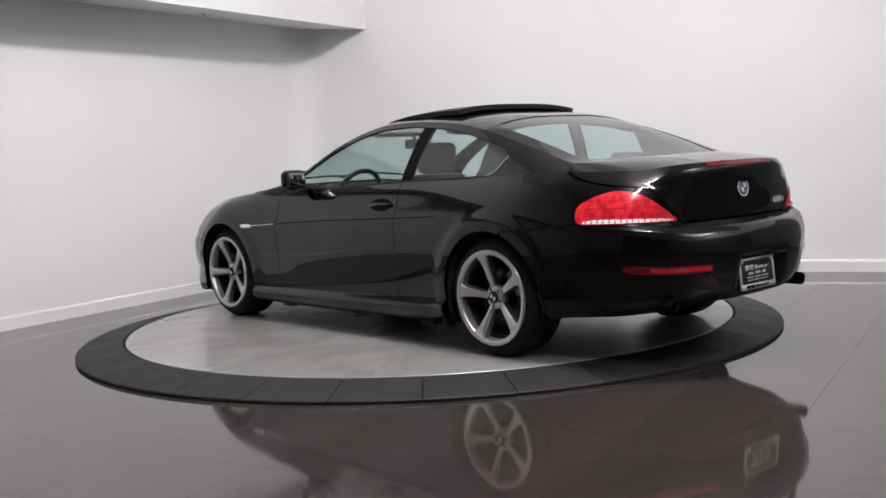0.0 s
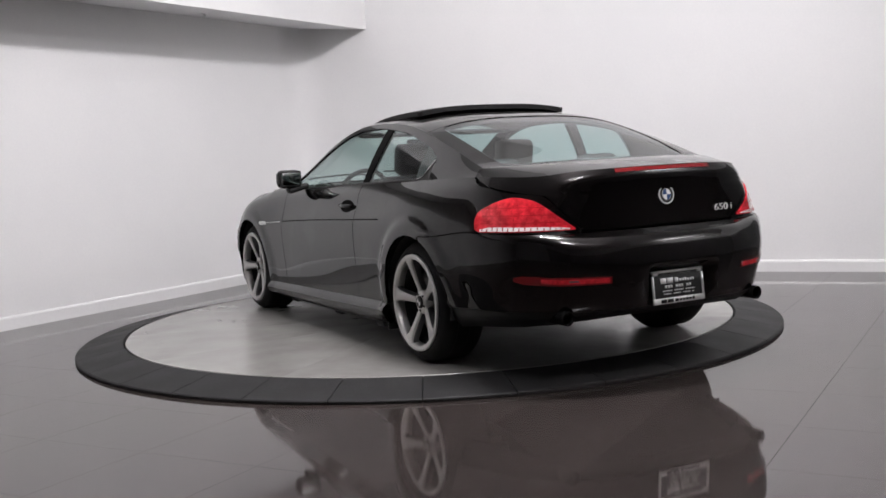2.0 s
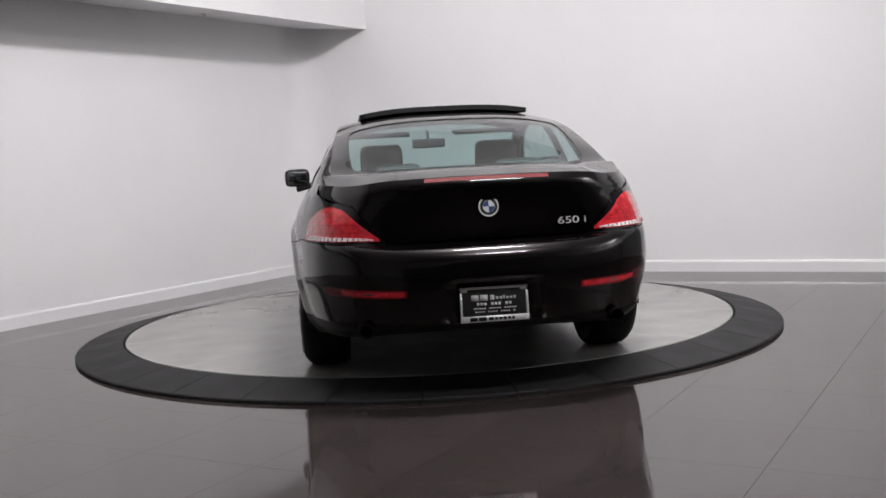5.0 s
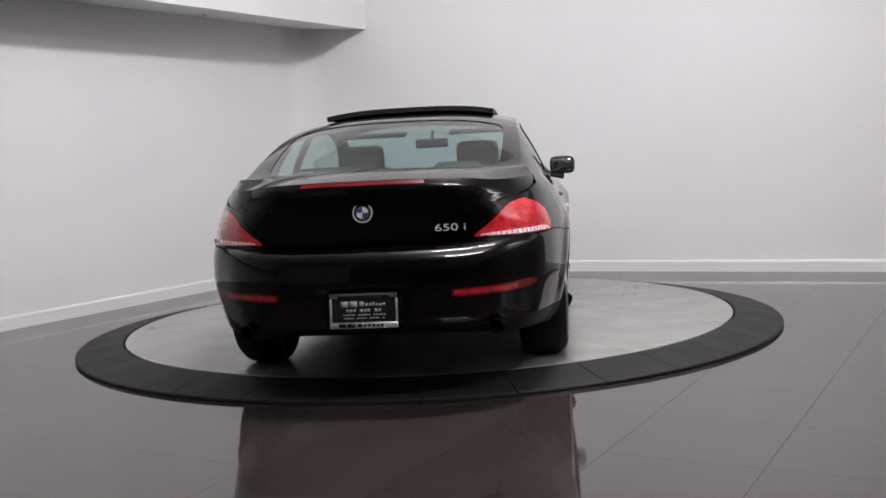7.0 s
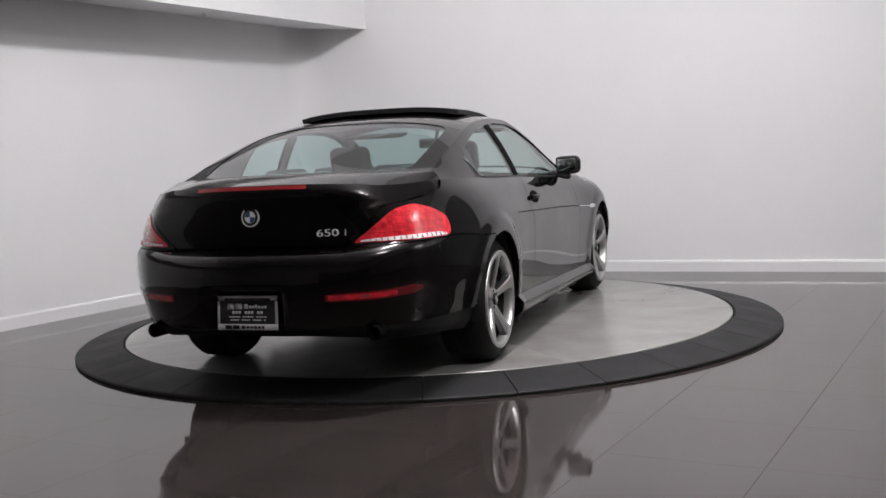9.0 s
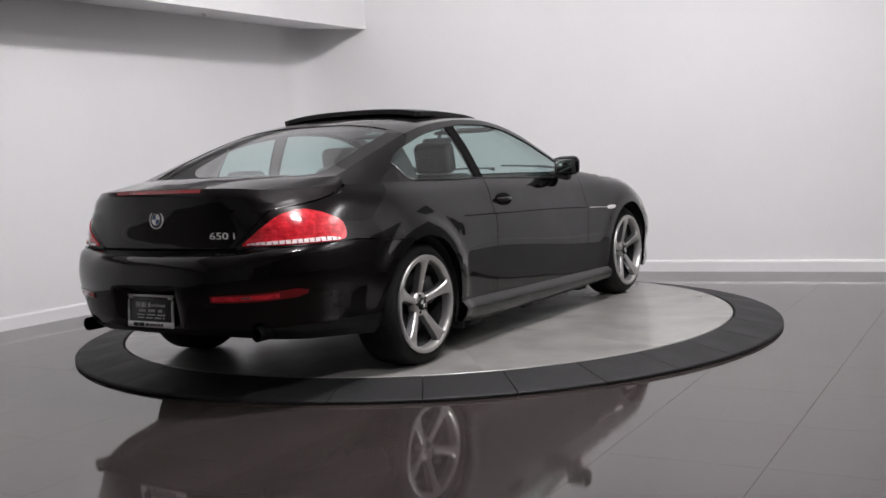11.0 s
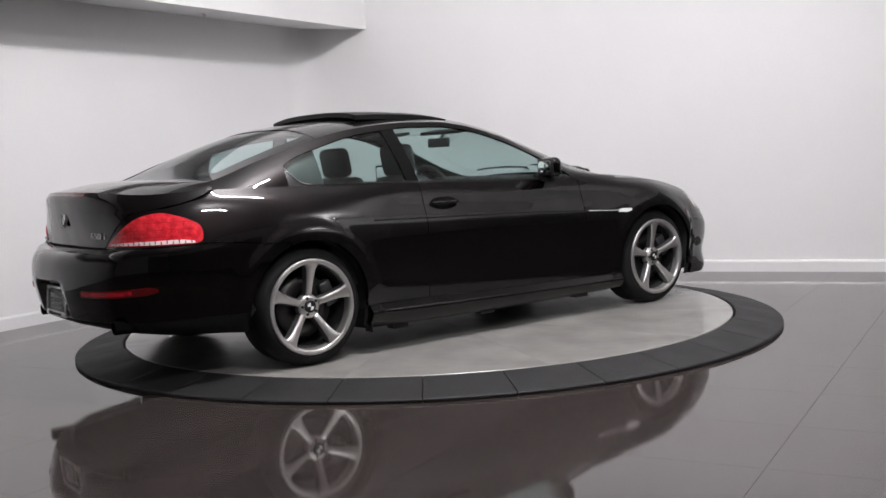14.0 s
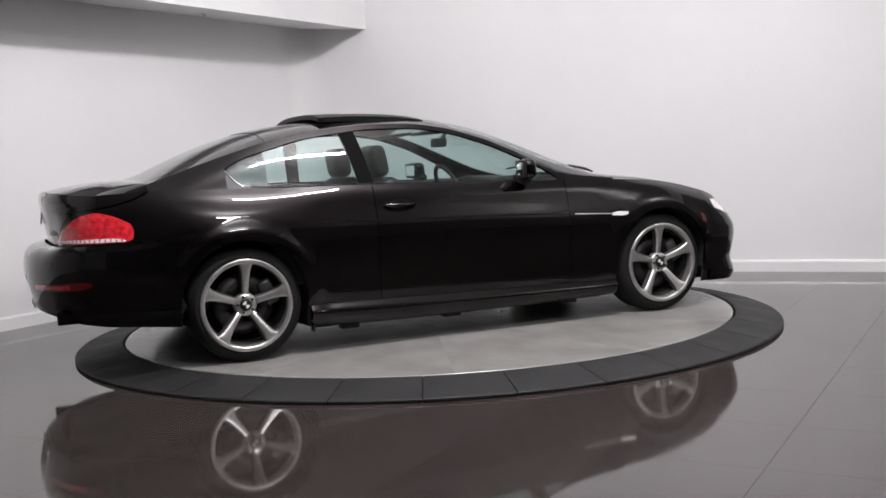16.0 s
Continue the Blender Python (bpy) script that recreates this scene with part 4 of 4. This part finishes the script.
for wd, ht, cx, cz in PRINT:
    part("print_bar", box((wd, .002, ht), pose(cx, -.0032, cz), 0), M_PRINT, plate)
part("print_bar", box((.16, .002, .008), pose(0, -.0032, .060), 0), M_ALLOY_DARK, plate)
for wd, ht, cx in ((.034, .018, -.098), (.036, .018, -.058), (.022, .014, -.018), (.014, .011, .006), (.014, .011, .026), (.014, .013, .046), (.014, .011, .066), (.012, .013, .085)):
    part("print_bar", box((wd, .002, ht), pose(cx, -.0092, -.0665), 0), M_BLACK, plate)
# narrow clip in the bumper: tow-eye cover
gt = side_grid([s_at(.56, .60, 0), s_at(.585, .60, 0), s_at(.61, .60, 0)], lambda s: .59, lambda s: .63, 2, .0012)
part("tow_eye_cover", sheet(gt, 0.002), M_PAINT, car)

# black moulding along the window's foot, bright at the rear corner
for sx in (1, -1):
    pts = [gside(y, f_of_z(y, WLOW(y)), .003) for y in WY[11:]]
    part("window_moulding", tube([(sx * p[0], p[1], p[2]) for p in pts], .003, 6), M_SKIRT, car)
    pts = [gside(y, f_of_z(y, WLOW(y)), .003) for y in WY[:12]]
    part("corner_moulding", tube([(sx * p[0], p[1], p[2]) for p in pts], .0035, 6), M_CHROME, car, "bright metal moulding")

# ---------- car: inside ----------
def soft_box(size, m, bevel):
    bm = box(size, Matrix(), bevel, 4)
    bmesh.ops.transform(bm, matrix=m, verts=bm.verts)
    return bm


for sx in (-.37, .37):
    seat = part("front_seat", soft_box((.50, .50, .16), pose(sx, 1.32, .42, 6), .06), M_SEAT, car, "black leather front seat")
    part("backrest", soft_box((.50, .15, .58), pose(sx, 1.06, .70, 14), .06), M_SEAT, seat)
    part("headrest", soft_box((.27, .11, .20), pose(sx, .985, 1.085, 10), .045), M_SEAT, seat)
    for px_ in (-.05, .05):
        part("headrest_post", tube([(sx + px_, 1.005, .93), (sx + px_, .99, 1.03)], .006, 6), M_CHROME, seat)
    rs = part("rear_seat", soft_box((.50, .46, .20), pose(sx, .42, .46, 4), .06), M_SEAT, car, "black leather rear seat")
    part("backrest", soft_box((.52, .16, .46), pose(sx, .14, .72, 18), .06), M_SEAT, rs)
    part("headrest", soft_box((.27, .10, .13), pose(sx * .92, .03, 1.0, 14), .04), M_SEAT, rs)
part("parcel_shelf", box((1.16, .44, .03), pose(0, -.22, .93), .008), M_BLACK, car)
part("dashboard", soft_box((1.34, .42, .26), pose(0, 2.20, .80, -4), .07), M_BLACK, car)
part("console", soft_box((.24, 1.2, .30), pose(0, 1.5, .42), .05), M_BLACK, car)
part("cabin_floor", box((1.5, 2.9, .03), pose(0, 1.15, .27), 0), M_LINER, car, smooth=False)
for sx in (1, -1):
    part("door_card", box((.04, 1.9, .52), pose(sx * .775, 1.15, .66, 0, sx * -6, 0), .01), M_SEAT, car)
bm = bmesh.new()
N = 28
rings = []
for i in range(N):
    a = 2 * math.pi * i / N
    c = Vector((.18 * math.cos(a), 0, .18 * math.sin(a)))
    e = c.normalized()
    rings.append([bm.verts.new(c + e * (.016 * math.cos(b)) + Vector((0, .016 * math.sin(b), 0))) for b in [2 * math.pi * k / 8 for k in range(8)]])
for i in range(N):
    a, b = rings[i], rings[(i + 1) % N]
    for k in range(8):
        bm.faces.new((a[k], a[(k + 1) % 8], b[(k + 1) % 8], b[k]))
bmesh.ops.transform(bm, matrix=pose(-.37, 1.83, .86, 25), verts=bm.verts)
stw = part("steering_wheel", bm, M_BLACK, car)
part("steering_boss", soft_box((.30, .05, .11), pose(-.37, 1.845, .855, 25), .02), M_BLACK, stw)
rv = part("rear_view_mirror", soft_box((.23, .03, .065), pose(0, 1.60, 1.19, -6), .014), M_BLACK, car)
part("mirror_stem", tube([(0, 1.61, 1.2), (0, 1.67, 1.275)], .012, 8), M_BLACK, rv)
for sx in (-.36, .36):
    part("sun_visor", soft_box((.42, .14, .02), pose(sx, 1.40, 1.255, 8), .008), M_SEAT, car)
for sx in (1, -1):
    trim = [[gside(y, k / 6, -.045) for k in range(7)] for y in np.linspace(-.40, .20, 10)]
    part("pillar_trim", sheet(trim if sx > 0 else mirrored(trim), 0.01), M_SEAT, car)
part("headlining", sheet([[gtop(y, u, -.03) for u in np.linspace(.05, 1.95, 17)] for y in np.linspace(RG1, WS0, 8)], 0), M_SEAT, car)

# ---------- floor tiles ----------
near = sorted(TILES, key=lambda c: (c - Vector((0.2, -1.6))).length)
up, dn = tile_mesh(PITCH / 2 - 0.0008)
bm = bmesh.new()
a = [bm.verts.new(p) for p in up]
b = [bm.verts.new(p) for p in dn]
bm.faces.new(a)
for k in range(4):
    bm.faces.new((b[k], b[(k + 1) % 4], a[(k + 1) % 4], a[k]))
TURN = Matrix.Rotation(T_A, 4, "Z")
tile = part("tile", bm, M_TILE, floor, smooth=False)
tile.matrix_basis = Matrix.Translation((*near[0], 0)) @ TURN
for c in near[1:280]:
    o = new("tile", tile.data)
    o.parent = floor
    o.matrix_basis = Matrix.Translation((*c, 0)) @ TURN
verts, faces = [], []
for c in near[280:]:
    k = len(verts)
    verts += [tuple(TURN @ Vector(p) + Vector((*c, 0))) for p in up + dn]
    faces += [(k, k + 1, k + 2, k + 3)] + [(k + 4 + j, k + 4 + (j + 1) % 4, k + (j + 1) % 4, k + j) for j in range(4)]
me = bpy.data.meshes.new("far_tiles")
me.from_pydata(verts, [], faces)
me.materials.append(M_TILE)
ft = new("far_tiles", me)
ft.parent = floor
ft["kind"] = "stuff"


# ---------- what moves: the deck turns and carries the car ----------
TURNS = [(0.0, 40.41), (0.5, 37.0), (1.0, 33.61), (1.5, 30.3), (2.0, 26.86), (2.5, 23.3), (3.0, 19.72), (3.5, 16.05), (4.0, 12.4), (4.5, 8.85), (5.0, 5.36), (5.5, 1.91),
         (6.0, -1.48), (6.5, -4.8), (7.0, -8.0), (7.5, -11.17), (8.0, -14.31), (8.5, -17.45), (9.0, -20.62), (9.5, -23.79), (10.0, -26.97), (10.5, -30.16), (11.0, -33.39),
         (11.5, -36.7), (12.0, -40.05), (12.5, -43.42), (13.0, -46.8), (13.5, -50.17), (14.0, -53.58), (14.5, -57.09), (15.0, -60.6), (15.5, -64.1), (16.0, -67.67)]


def motions():
    walk(disc, [(t, pose(0, 0, 0, 0, 0, a)) for t, a in TURNS])
    walk(car, [(t, pose(0, 0, 0, 0, 0, a) @ pose(0.0624, -1.4943, TT)) for t, a in TURNS])


motions()
